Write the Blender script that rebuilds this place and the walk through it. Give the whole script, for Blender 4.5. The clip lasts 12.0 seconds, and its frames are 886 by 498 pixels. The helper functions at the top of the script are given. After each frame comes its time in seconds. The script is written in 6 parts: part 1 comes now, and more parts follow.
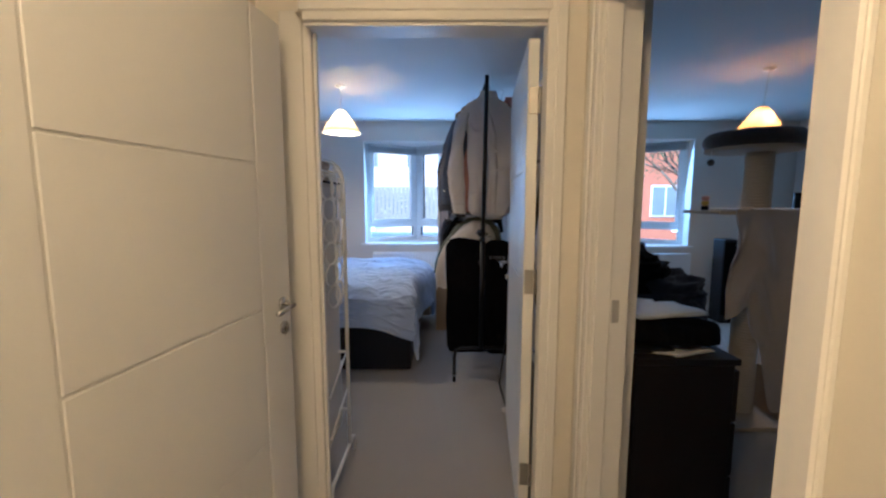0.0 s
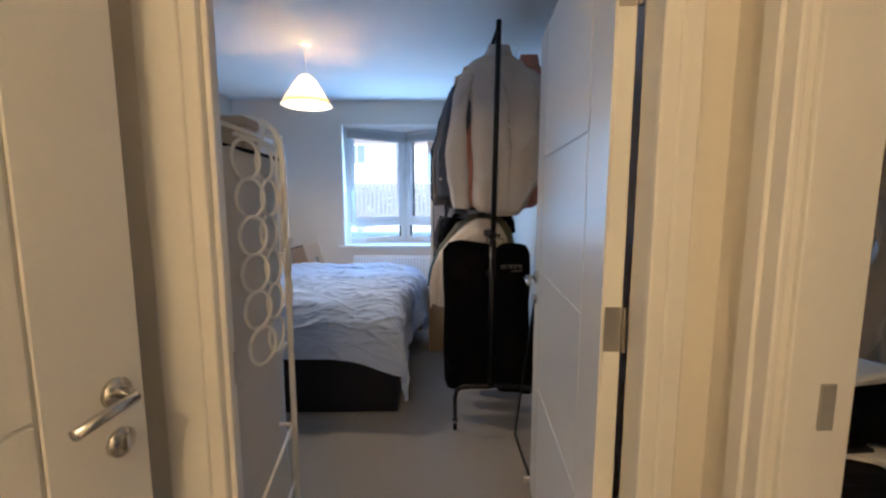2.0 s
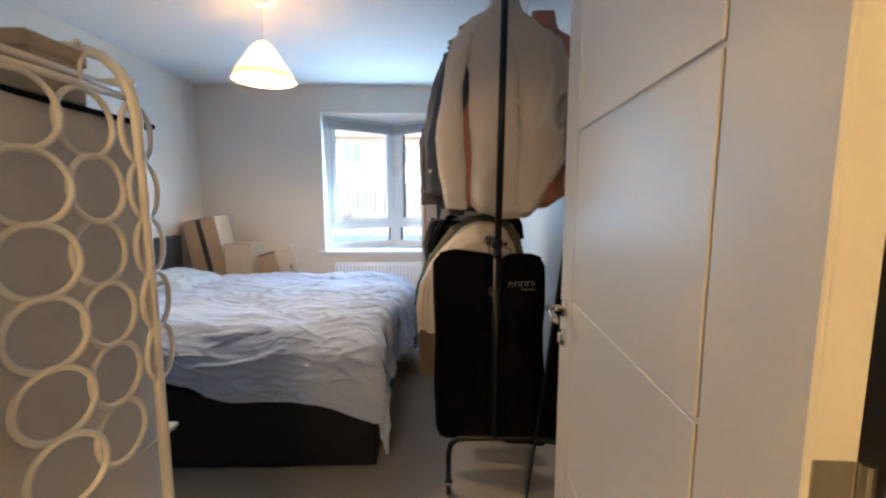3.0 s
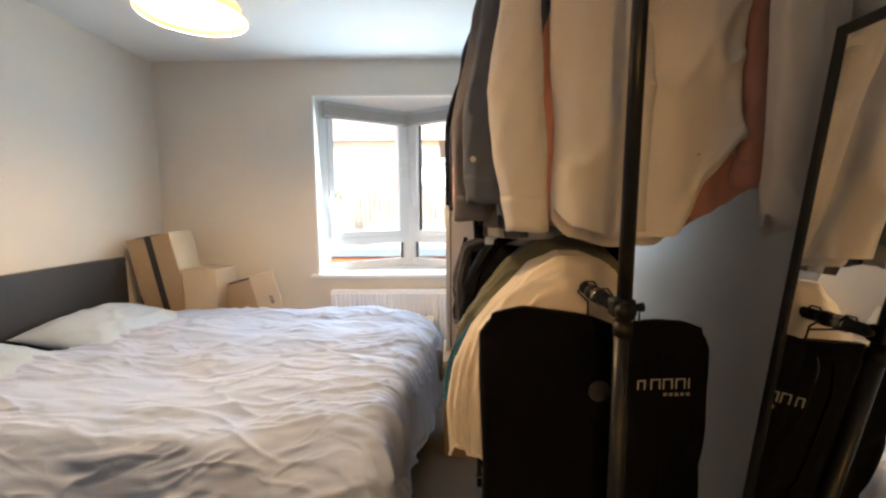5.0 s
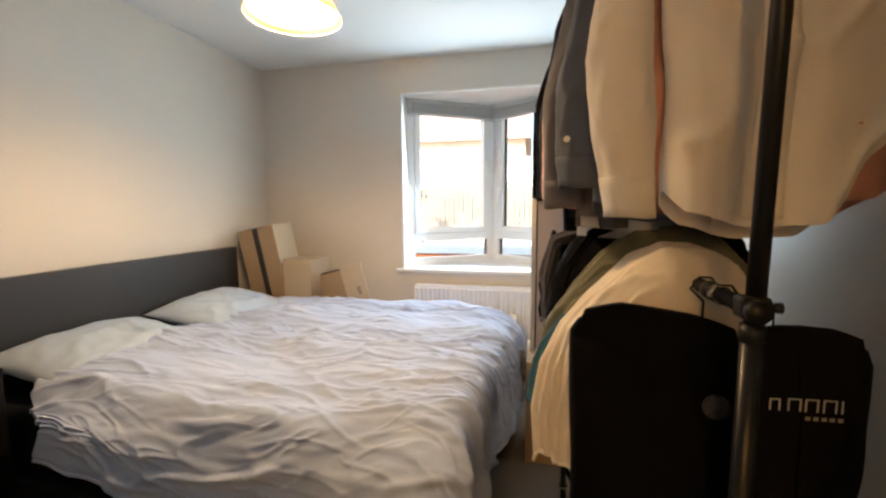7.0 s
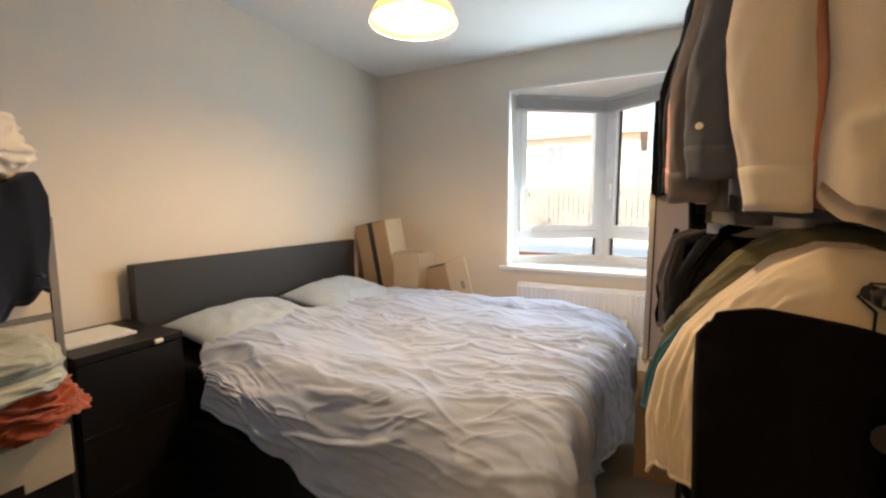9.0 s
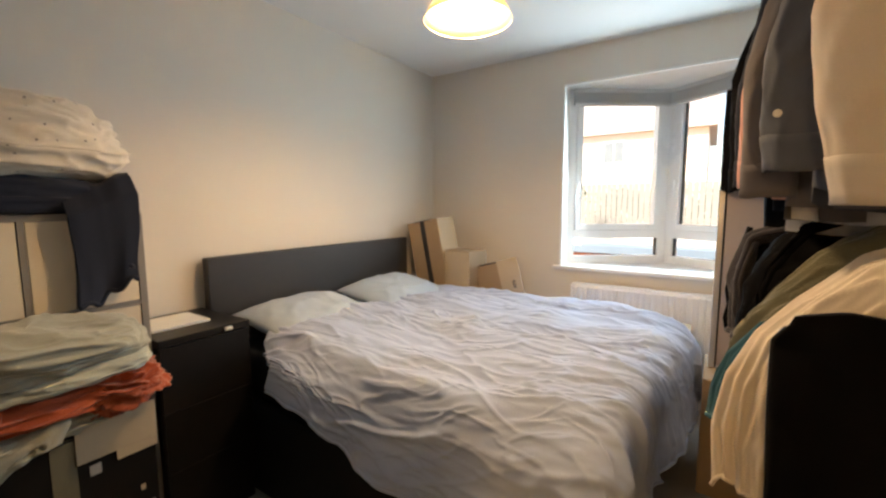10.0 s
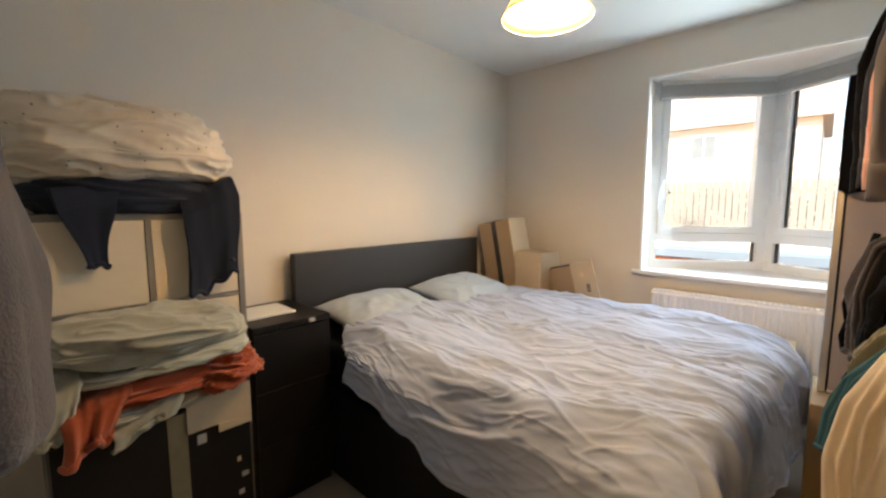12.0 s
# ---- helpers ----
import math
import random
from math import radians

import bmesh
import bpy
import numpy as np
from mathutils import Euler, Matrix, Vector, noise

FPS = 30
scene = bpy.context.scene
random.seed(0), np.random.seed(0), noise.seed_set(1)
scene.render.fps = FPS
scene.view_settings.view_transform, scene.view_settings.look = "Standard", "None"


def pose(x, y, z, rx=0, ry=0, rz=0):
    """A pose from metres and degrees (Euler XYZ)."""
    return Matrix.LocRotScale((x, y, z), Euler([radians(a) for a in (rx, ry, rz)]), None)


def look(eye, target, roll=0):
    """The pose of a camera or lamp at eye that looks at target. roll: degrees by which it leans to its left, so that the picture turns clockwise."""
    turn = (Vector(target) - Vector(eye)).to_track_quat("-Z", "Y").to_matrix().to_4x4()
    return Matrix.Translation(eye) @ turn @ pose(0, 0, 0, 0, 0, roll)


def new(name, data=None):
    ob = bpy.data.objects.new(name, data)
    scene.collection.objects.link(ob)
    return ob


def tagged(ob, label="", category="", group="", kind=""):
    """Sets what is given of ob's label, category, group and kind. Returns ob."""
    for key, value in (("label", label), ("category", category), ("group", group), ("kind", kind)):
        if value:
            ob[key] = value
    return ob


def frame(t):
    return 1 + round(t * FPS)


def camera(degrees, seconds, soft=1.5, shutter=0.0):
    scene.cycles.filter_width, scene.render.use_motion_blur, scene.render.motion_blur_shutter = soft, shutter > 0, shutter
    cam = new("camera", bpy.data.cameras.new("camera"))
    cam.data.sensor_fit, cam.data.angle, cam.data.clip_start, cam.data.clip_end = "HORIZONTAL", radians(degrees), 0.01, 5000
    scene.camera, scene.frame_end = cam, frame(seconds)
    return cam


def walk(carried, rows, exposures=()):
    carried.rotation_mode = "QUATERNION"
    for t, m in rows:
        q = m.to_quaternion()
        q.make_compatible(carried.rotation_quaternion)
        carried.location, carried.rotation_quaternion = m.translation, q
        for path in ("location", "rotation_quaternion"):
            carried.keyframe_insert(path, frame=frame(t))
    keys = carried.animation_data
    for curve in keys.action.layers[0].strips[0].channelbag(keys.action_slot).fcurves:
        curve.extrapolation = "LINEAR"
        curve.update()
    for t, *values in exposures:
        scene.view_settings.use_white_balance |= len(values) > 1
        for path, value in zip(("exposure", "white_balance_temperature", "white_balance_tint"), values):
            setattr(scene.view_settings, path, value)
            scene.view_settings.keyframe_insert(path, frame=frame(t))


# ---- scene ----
cam = camera(94.4, 12.0, soft=2.4)
PATH = [
    (0, (0.035, -0.434, 1.410), (0.020, 1.553, 1.179), 0.1),
    (0.5, (0.047, -0.379, 1.387), (0.042, 1.608, 1.156), 0.1),
    (1, (0.012, -0.147, 1.367), (0.023, 1.840, 1.135), 0.1),
    (1.5, (-0.034, 0.085, 1.384), (-0.006, 2.071, 1.146), 0.0),
    (2, (-0.012, 0.354, 1.365), (0.024, 2.340, 1.127), 0.0),
    (2.5, (0.030, 0.631, 1.366), (0.073, 2.616, 1.127), 0.0),
    (3, (0.034, 0.902, 1.352), (0.081, 2.888, 1.117), 0.0),
    (4.8, (-0.048, 1.776, 1.377), (-0.045, 3.765, 1.168), -0.3),
    (5, (-0.048, 1.833, 1.375), (-0.070, 3.822, 1.164), -0.4),
    (5.5, (-0.058, 1.882, 1.368), (-0.153, 3.868, 1.159), -0.5),
    (6, (-0.063, 1.895, 1.353), (-0.256, 3.875, 1.147), -0.4),
    (6.5, (-0.060, 1.897, 1.341), (-0.365, 3.863, 1.136), -0.3),
    (7, (-0.058, 1.885, 1.339), (-0.479, 3.828, 1.131), -0.4),
    (9, (-0.075, 1.857, 1.325), (-0.953, 3.641, 1.114), -0.1),
    (9.5, (-0.077, 1.855, 1.316), (-1.064, 3.582, 1.106), -0.2),
    (10, (-0.074, 1.852, 1.316), (-1.168, 3.513, 1.103), -0.2),
    (10.5, (-0.073, 1.842, 1.320), (-1.260, 3.437, 1.106), -0.1),
    (11, (-0.075, 1.838, 1.319), (-1.344, 3.369, 1.105), -0.2),
    (11.5, (-0.073, 1.842, 1.320), (-1.402, 3.323, 1.107), -0.1),
    (12, (-0.082, 1.838, 1.324), (-1.437, 3.292, 1.107), 0.0),
]
EXPOSURES = [
    (0.0, 1.37, 4400, 8), (1.0, 1.43, 4300, 8), (1.5, 1.50, 4650, 8), (2.0, 1.52, 4750, 8), (2.5, 1.55, 4950, 8), (3.0, 1.85, 5650, 8), (4.8, 1.99, 7050, 10), (7.0, 1.90, 7400, 10), (12.0, 1.74, 7650, 10),
]
walk(cam, [(t, look(eye, target, roll)) for t, eye, target, roll in PATH], EXPOSURES)


# ---- light ----
world = bpy.data.worlds.new("sky")
scene.world = world
world.use_nodes = True
wn = world.node_tree.nodes
sky = wn.new("ShaderNodeTexSky")
sky.sky_type, sky.sun_disc = "NISHITA", False
sky.sun_elevation, sky.sun_rotation = radians(32), radians(250)
wn["Background"].inputs["Strength"].default_value = 0.15
world.node_tree.links.new(sky.outputs["Color"], wn["Background"].inputs["Color"])


def lamp(name, kind, m, energy, colour, size=0.05, size_y=0.0):
    data = bpy.data.lights.new(name, kind)
    data.energy, data.color = energy, colour
    if kind == "SUN":
        data.angle = radians(1.0)
    elif kind == "POINT":
        data.shadow_soft_size = size
    elif size_y:
        data.shape, data.size, data.size_y = "RECTANGLE", size, size_y
    else:
        data.shape, data.size = "DISK", size
    ob = new(name, data)
    ob.matrix_world = m
    return ob


sun = lamp("sun", "SUN", look((-6, 14, 9), (0, 22, 0)), 3.2, (1.0, 0.97, 0.93))
WARM = (1.0, 0.66, 0.35)
DAY = (0.55, 0.78, 1.0)
# sky light entering through the two bay windows
lamp("window_light", "AREA", look((-0.38, 5.00, 1.55), (-0.38, 0.0, 0.7)), 9, DAY, 1.2, 1.1)
lamp("window_light", "AREA", look((2.55, 5.00, 1.55), (2.55, 0.0, 0.7)), 7, DAY, 1.2, 1.1)
lamp("pendant_bulb_light", "POINT", pose(-0.885, 3.255, 2.07), 13.5, WARM)
lamp("pendant_bulb_light", "POINT", pose(2.46, 2.80, 2.01), 3.6, WARM)
lamp("unseen_hall_light", "POINT", pose(-0.20, -0.55, 2.26), 9.2, (1.0, 0.585, 0.22), 0.09)
# added fill with no known fitting, to brighten the clothes on the rail
lamp("unseen_hall_light", "POINT", pose(-0.25, -1.75, 2.30), 7.5, (1.0, 0.585, 0.22), 0.09)


# ---- materials ----
def mat(name, colour, rough=0.6, metal=0.0, grain=40.0, vary=0.12, bump=0.15, big=2.5, stain=0.10, sheen=0.0, spec=0.5, random_shade=0.0, depth=0.004, thin=0.0):
    """A surface with fine grain and broad unevenness of colour, both at real size."""
    m = bpy.data.materials.new(name)
    m.use_nodes = True
    nt = m.node_tree
    n, l = nt.nodes, nt.links
    b = n["Principled BSDF"]
    co = n.new("ShaderNodeTexCoord")
    fine, broad = n.new("ShaderNodeTexNoise"), n.new("ShaderNodeTexNoise")
    fine.inputs["Scale"].default_value, fine.inputs["Detail"].default_value = grain, 5
    broad.inputs["Scale"].default_value, broad.inputs["Detail"].default_value = big, 3
    for t in (fine, broad):
        l.new(co.outputs["Object"], t.inputs["Vector"])
    add = n.new("ShaderNodeMath")
    add.operation = "MULTIPLY_ADD"
    l.new(fine.outputs["Fac"], add.inputs[0])
    add.inputs[1].default_value = vary * 2
    add2 = n.new("ShaderNodeMath")
    add2.operation = "MULTIPLY_ADD"
    l.new(broad.outputs["Fac"], add2.inputs[0])
    add2.inputs[1].default_value = stain * 2
    add2.inputs[2].default_value = 1.0 - vary - stain
    l.new(add2.outputs[0], add.inputs[2])
    last = add.outputs[0]
    if random_shade:
        info, m3 = n.new("ShaderNodeObjectInfo"), n.new("ShaderNodeMath")
        m3.operation = "MULTIPLY_ADD"
        l.new(info.outputs["Random"], m3.inputs[0])
        m3.inputs[1].default_value = random_shade
        l.new(last, m3.inputs[2])
        last = m3.outputs[0]
    mul = n.new("ShaderNodeVectorMath")
    mul.operation = "SCALE"
    mul.inputs[0].default_value = colour
    l.new(last, mul.inputs["Scale"])
    l.new(mul.outputs[0], b.inputs["Base Color"])
    rr = n.new("ShaderNodeMapRange")
    rr.inputs["To Min"].default_value, rr.inputs["To Max"].default_value = max(0.02, rough - 0.08), min(1.0, rough + 0.08)
    l.new(broad.outputs["Fac"], rr.inputs["Value"])
    l.new(rr.outputs[0], b.inputs["Roughness"])
    b.inputs["Metallic"].default_value = metal
    b.inputs["Specular IOR Level"].default_value = spec
    b.inputs["Sheen Weight"].default_value = sheen
    if bump:
        bp = n.new("ShaderNodeBump")
        bp.inputs["Strength"].default_value, bp.inputs["Distance"].default_value = bump, depth
        l.new(fine.outputs["Fac"], bp.inputs["Height"])
        l.new(bp.outputs[0], b.inputs["Normal"])
    if thin:
        # thin cloth lets part of the light through
        tr, mx = n.new("ShaderNodeBsdfTranslucent"), n.new("ShaderNodeMixShader")
        mx.inputs["Fac"].default_value = thin
        l.new(mul.outputs[0], tr.inputs["Color"])
        l.new(b.outputs[0], mx.inputs[1])
        l.new(tr.outputs[0], mx.inputs[2])
        l.new(mx.outputs[0], n["Material Output"].inputs["Surface"])
    return m


def glass(name, tint=(1, 1, 1)):
    m = bpy.data.materials.new(name)
    m.use_nodes = True
    b = m.node_tree.nodes["Principled BSDF"]
    b.inputs["Base Color"].default_value = (*tint, 1)
    b.inputs["Roughness"].default_value, b.inputs["Transmission Weight"].default_value, b.inputs["IOR"].default_value = 0.0, 1.0, 1.02
    return m


def glow(name, colour, strength):
    m = bpy.data.materials.new(name)
    m.use_nodes = True
    b = m.node_tree.nodes["Principled BSDF"]
    b.inputs["Emission Color"].default_value, b.inputs["Emission Strength"].default_value = (*colour, 1), strength
    b.inputs["Base Color"].default_value = (0.8, 0.8, 0.8, 1)
    return m


def shade_mat(name, colour):
    """Lamp shade cloth that lets light through."""
    m = bpy.data.materials.new(name)
    m.use_nodes = True
    nt = m.node_tree
    d, t, mix, w = (nt.nodes.new(k) for k in ("ShaderNodeBsdfDiffuse", "ShaderNodeBsdfTranslucent", "ShaderNodeMixShader", "ShaderNodeTexWave"))
    d.inputs["Color"].default_value = t.inputs["Color"].default_value = (*colour, 1)
    mix.inputs["Fac"].default_value = 0.58
    nt.links.new(d.outputs[0], mix.inputs[1])
    nt.links.new(t.outputs[0], mix.inputs[2])
    nt.links.new(mix.outputs[0], nt.nodes["Material Output"].inputs["Surface"])
    return m


WALL = mat("wall_paint", (0.69, 0.635, 0.565), 0.75, grain=160, vary=0.02, bump=0.10, big=1.2, stain=0.03, depth=0.001)
SILKWALL = mat("silk_wall_paint", (0.69, 0.635, 0.565), 0.36, grain=120, vary=0.02, bump=0.10, big=1.6, stain=0.03, depth=0.001)
HALLWALL = mat("hall_paint", (0.74, 0.70, 0.62), 0.7, grain=160, vary=0.02, bump=0.10, big=1.2, stain=0.03, depth=0.001)
CEIL = mat("ceiling_paint", (0.80, 0.80, 0.79), 0.85, grain=120, vary=0.02, bump=0.08, big=1.0, stain=0.02, depth=0.001)
WHITE = mat("white_gloss_paint", (0.80, 0.78, 0.74), 0.35, grain=90, vary=0.02, bump=0.05, big=3, stain=0.03, depth=0.001)
DOORW = mat("white_door_paint", (0.78, 0.77, 0.74), 0.38, grain=140, vary=0.02, bump=0.06, big=2, stain=0.03, depth=0.001)
CARPET = mat("grey_carpet", (0.31, 0.28, 0.245), 0.95, grain=420, vary=0.22, bump=0.9, big=3, stain=0.10, sheen=0.3, depth=0.006)
UPVC = mat("white_upvc", (0.82, 0.83, 0.84), 0.3, grain=60, vary=0.01, bump=0, stain=0.02)
GLASS = glass("window_glass")
BLIND = mat("grey_blind", (0.60, 0.61, 0.61), 0.5, grain=60, vary=0.05, bump=0.05)
GASKET = mat("black_gasket", (0.03, 0.035, 0.04), 0.6, bump=0)
ENAMEL = mat("radiator_enamel", (0.78, 0.78, 0.79), 0.35, grain=40, vary=0.01, bump=0.03)
CHROME = mat("chrome", (0.62, 0.61, 0.60), 0.22, 1.0, grain=80, vary=0.03, bump=0.02)
STRIKE = mat("brushed_strike_steel", (0.55, 0.53, 0.50), 0.5, 0.6, grain=80, vary=0.04, bump=0.02)
BRASS = mat("steel_hinge", (0.42, 0.40, 0.36), 0.4, 1.0, grain=80, vary=0.05, bump=0.02)
BLACKWOOD = mat("black_brown_veneer", (0.010, 0.009, 0.009), 0.42, grain=30, vary=0.15, bump=0.08, big=4, stain=0.12, depth=0.001, spec=0.25)
BEDBASE = mat("dark_bed_base", (0.008, 0.009, 0.013), 0.6, grain=200, vary=0.15, bump=0.3, depth=0.001, spec=0.25)
HEADB = mat("headboard_veneer", (0.026, 0.024, 0.023), 0.42, grain=30, vary=0.12, bump=0.06, depth=0.001)
DUVET = mat("pale_grey_cotton", (0.40, 0.475, 0.66), 0.85, grain=300, vary=0.04, bump=0.25, big=5, stain=0.04, sheen=0.2, depth=0.001)
PILLOWM = mat("pillow_cotton", (0.40, 0.475, 0.57), 0.85, grain=300, vary=0.04, bump=0.25, big=6, stain=0.04, sheen=0.2, depth=0.001)
SHIRTW = mat("white_shirt_cotton", (0.72, 0.685, 0.665), 0.85, grain=350, vary=0.05, bump=0.2, big=8, stain=0.05, sheen=0.2, depth=0.001, thin=0.12)
SHIRTB = mat("pale_blue_cotton", (0.60, 0.63, 0.70), 0.85, grain=350, vary=0.05, bump=0.2, big=8, stain=0.05, sheen=0.2, depth=0.001, thin=0.12)
SHIRTC = mat("cream_cotton", (0.70, 0.635, 0.56), 0.88, grain=350, vary=0.05, bump=0.25, big=8, stain=0.05, sheen=0.2, depth=0.001, thin=0.12)
NAVY = mat("navy_wool", (0.014, 0.018, 0.032), 0.9, grain=400, vary=0.15, bump=0.3, sheen=0.08, depth=0.001, spec=0.25)
GREYJ = mat("grey_flannel", (0.125, 0.12, 0.14), 0.9, grain=400, vary=0.10, bump=0.3, sheen=0.1, depth=0.001)
SLATE = mat("slate_blue_cotton", (0.075, 0.092, 0.135), 0.9, grain=400, vary=0.10, bump=0.3, sheen=0.1, depth=0.001)
PINK = mat("dusty_pink_cotton", (0.55, 0.27, 0.22), 0.88, grain=350, vary=0.06, bump=0.25, sheen=0.3, depth=0.001, thin=0.12)
ORANGEC = mat("orange_towel", (0.37, 0.062, 0.015), 0.95, grain=300, vary=0.15, bump=0.6, sheen=0.4)
SAGE = mat("sage_cotton", (0.34, 0.335, 0.275), 0.92, grain=300, vary=0.08, bump=0.4, sheen=0.3, depth=0.002)
SAGEL = mat("pale_sage_cotton", (0.42, 0.44, 0.38), 0.92, grain=300, vary=0.06, bump=0.4, sheen=0.3, depth=0.002)
TEAL = mat("teal_cotton", (0.018, 0.085, 0.125), 0.9, grain=300, vary=0.08, bump=0.3, depth=0.001)
OLIVE = mat("olive_knit", (0.11, 0.11, 0.075), 0.95, grain=250, vary=0.18, bump=0.6, sheen=0.3)
BLACKC = mat("black_cloth", (0.0045, 0.0045, 0.0055), 0.85, grain=350, vary=0.2, bump=0.3, sheen=0.0, depth=0.001, spec=0.05)
GREYROBE = mat("grey_fleece", (0.032, 0.030, 0.038), 0.98, grain=220, vary=0.2, bump=0.8, sheen=0.15)
ROBE = mat("brown_grey_fleece", (0.085, 0.074, 0.078), 0.98, grain=220, vary=0.2, bump=0.8, sheen=0.2)
GREYC = mat("grey_canvas", (0.57, 0.55, 0.52), 0.9, grain=300, vary=0.08, bump=0.3, depth=0.001)
BLANKET = mat("taupe_plush_blanket", (0.44, 0.40, 0.37), 0.85, grain=150, vary=0.12, bump=0.5, sheen=0.7, depth=0.003)
CATBED = mat("charcoal_plush", (0.035, 0.033, 0.033), 0.98, grain=120, vary=0.25, bump=0.9, sheen=0.5, depth=0.006)
SISAL = mat("sisal_rope", (0.52, 0.44, 0.32), 0.9, grain=200, vary=0.15, bump=0.5)
CARD = mat("brown_cardboard", (0.33, 0.235, 0.15), 0.85, grain=60, vary=0.06, bump=0.1, big=4, stain=0.06, depth=0.001)
CARDIN = mat("pale_cardboard", (0.48, 0.39, 0.28), 0.85, grain=60, vary=0.05, bump=0.1, depth=0.001)
TAPE = mat("dark_tape", (0.03, 0.027, 0.027), 0.4, bump=0)
BLACKBOX = mat("black_printed_box", (0.008, 0.007, 0.007), 0.4, grain=40, vary=0.1, bump=0.03, spec=0.25)
CLEARTAPE = mat("packing_tape", (0.16, 0.15, 0.11), 0.2, bump=0)
CREAM = mat("cream_panel", (0.70, 0.62, 0.50), 0.5, grain=50, vary=0.02, bump=0.03)
GREYFRAME = mat("grey_shelf_frame", (0.22, 0.205, 0.19), 0.55, grain=50, vary=0.04, bump=0.03)
BLACKMETAL = mat("black_metal", (0.006, 0.006, 0.007), 0.38, 0.0, grain=80, vary=0.1, bump=0.03, spec=0.3)
WHITEMETAL = mat("white_metal", (0.76, 0.74, 0.70), 0.35, grain=80, vary=0.02, bump=0.02)
WHITEPLASTIC = mat("white_plastic", (0.74, 0.72, 0.67), 0.4, grain=60, vary=0.02, bump=0)
BLACKPLASTIC = mat("black_plastic", (0.008, 0.008, 0.009), 0.4, bump=0, spec=0.25)
PAPER = mat("paper", (0.72, 0.71, 0.68), 0.8, grain=30, vary=0.05, bump=0.05)
PRINT = mat("white_print", (0.35, 0.35, 0.35), 0.6, bump=0)
PANELG = mat("grey_panel", (0.36, 0.33, 0.35), 0.3, grain=80, vary=0.02, bump=0.02)
SILVER = mat("silver_trim", (0.60, 0.61, 0.63), 0.3, 0.7, bump=0)
SHADE_ORANGE = shade_mat("orange_shade_cloth", (0.82, 0.57, 0.31))
SHADE = shade_mat("cream_shade_cloth", (0.90, 0.77, 0.55))
BULB = glow("lit_bulb", (1.0, 0.78, 0.5), 30)
WOODL = mat("light_wood", (0.42, 0.28, 0.16), 0.5, grain=25, vary=0.12, bump=0.05)
BRICK = mat("red_brick", (0.46, 0.17, 0.09), 0.85, grain=30, vary=0.15, bump=0.3, random_shade=0.15)
RENDERW = mat("white_render", (0.75, 0.73, 0.70), 0.8, grain=20, vary=0.04, bump=0.1)
ROOFT = mat("roof_tiles", (0.42, 0.36, 0.33), 0.8, grain=14, vary=0.2, bump=0.4)
ASPHALT = mat("asphalt", (0.055, 0.055, 0.058), 0.9, grain=60, vary=0.2, bump=0.4)
PAVING = mat("paving", (0.46, 0.34, 0.23), 0.85, grain=25, vary=0.12, bump=0.2)
LEAF = mat("leaf_green", (0.05, 0.10, 0.035), 0.7, grain=20, vary=0.3, bump=0.2, random_shade=0.3)
BARK = mat("bark", (0.16, 0.13, 0.09), 0.9, grain=20, vary=0.25, bump=0.5)
FENCEM = mat("weathered_fence", (0.33, 0.31, 0.28), 0.85, grain=20, vary=0.15, bump=0.2)
ORANGEW = mat("orange_cladding", (0.55, 0.24, 0.06), 0.7, grain=20, vary=0.1, bump=0.1)
HOUSEPANE = mat("dark_house_glass", (0.22, 0.25, 0.28), 0.1, bump=0)
CARP = mat("slate_coping", (0.20, 0.27, 0.35), 0.5, 0.0, grain=20, vary=0.03, bump=0)

def crumple(m, along, across, strength, distance):
    """Fine pressed-in wrinkles, longer in x than across, laid under a cloth's weave."""
    n, l = m.node_tree.nodes, m.node_tree.links
    co, mp, tx, bp = (n.new(k) for k in ("ShaderNodeTexCoord", "ShaderNodeMapping", "ShaderNodeTexNoise", "ShaderNodeBump"))
    mp.inputs["Scale"].default_value = (along, across, across)
    tx.noise_type = "RIDGED_MULTIFRACTAL"
    tx.inputs["Scale"].default_value, tx.inputs["Detail"].default_value, tx.inputs["Distortion"].default_value = 1.0, 3.0, 0.8
    bp.inputs["Strength"].default_value, bp.inputs["Distance"].default_value = strength, distance
    l.new(co.outputs["Object"], mp.inputs["Vector"])
    l.new(mp.outputs[0], tx.inputs["Vector"])
    l.new(tx.outputs["Fac"], bp.inputs["Height"])
    old = n["Principled BSDF"].inputs["Normal"].links[0].from_node
    l.new(bp.outputs[0], old.inputs["Normal"])


crumple(DUVET, 4.0, 11.0, 0.85, 0.028)
crumple(PILLOWM, 5.0, 9.0, 0.30, 0.010)
for cloth in (SHIRTW, SHIRTC, PINK):
    crumple(cloth, 9.0, 4.0, 0.22, 0.010)

MIRROR = bpy.data.materials.new("mirror_glass")
MIRROR.use_nodes = True
mb = MIRROR.node_tree.nodes["Principled BSDF"]
mb.inputs["Base Color"].default_value, mb.inputs["Metallic"].default_value, mb.inputs["Roughness"].default_value = (0.86, 0.87, 0.87, 1), 1.0, 0.015


# ---- building helpers ----
LOCAL = set()


def thing(name, loc, label, category, group="", rz=None, m=None):
    """An Empty at a thing's base. With rz or m its parts are built in its own axes, else in the world's."""
    ob = new(name)
    ob.empty_display_size = 0.1
    ob.matrix_world = m if m is not None else pose(*loc, 0, 0, rz or 0)
    if rz is not None or m is not None:
        LOCAL.add(ob.name)
    return tagged(ob, label, category, group)


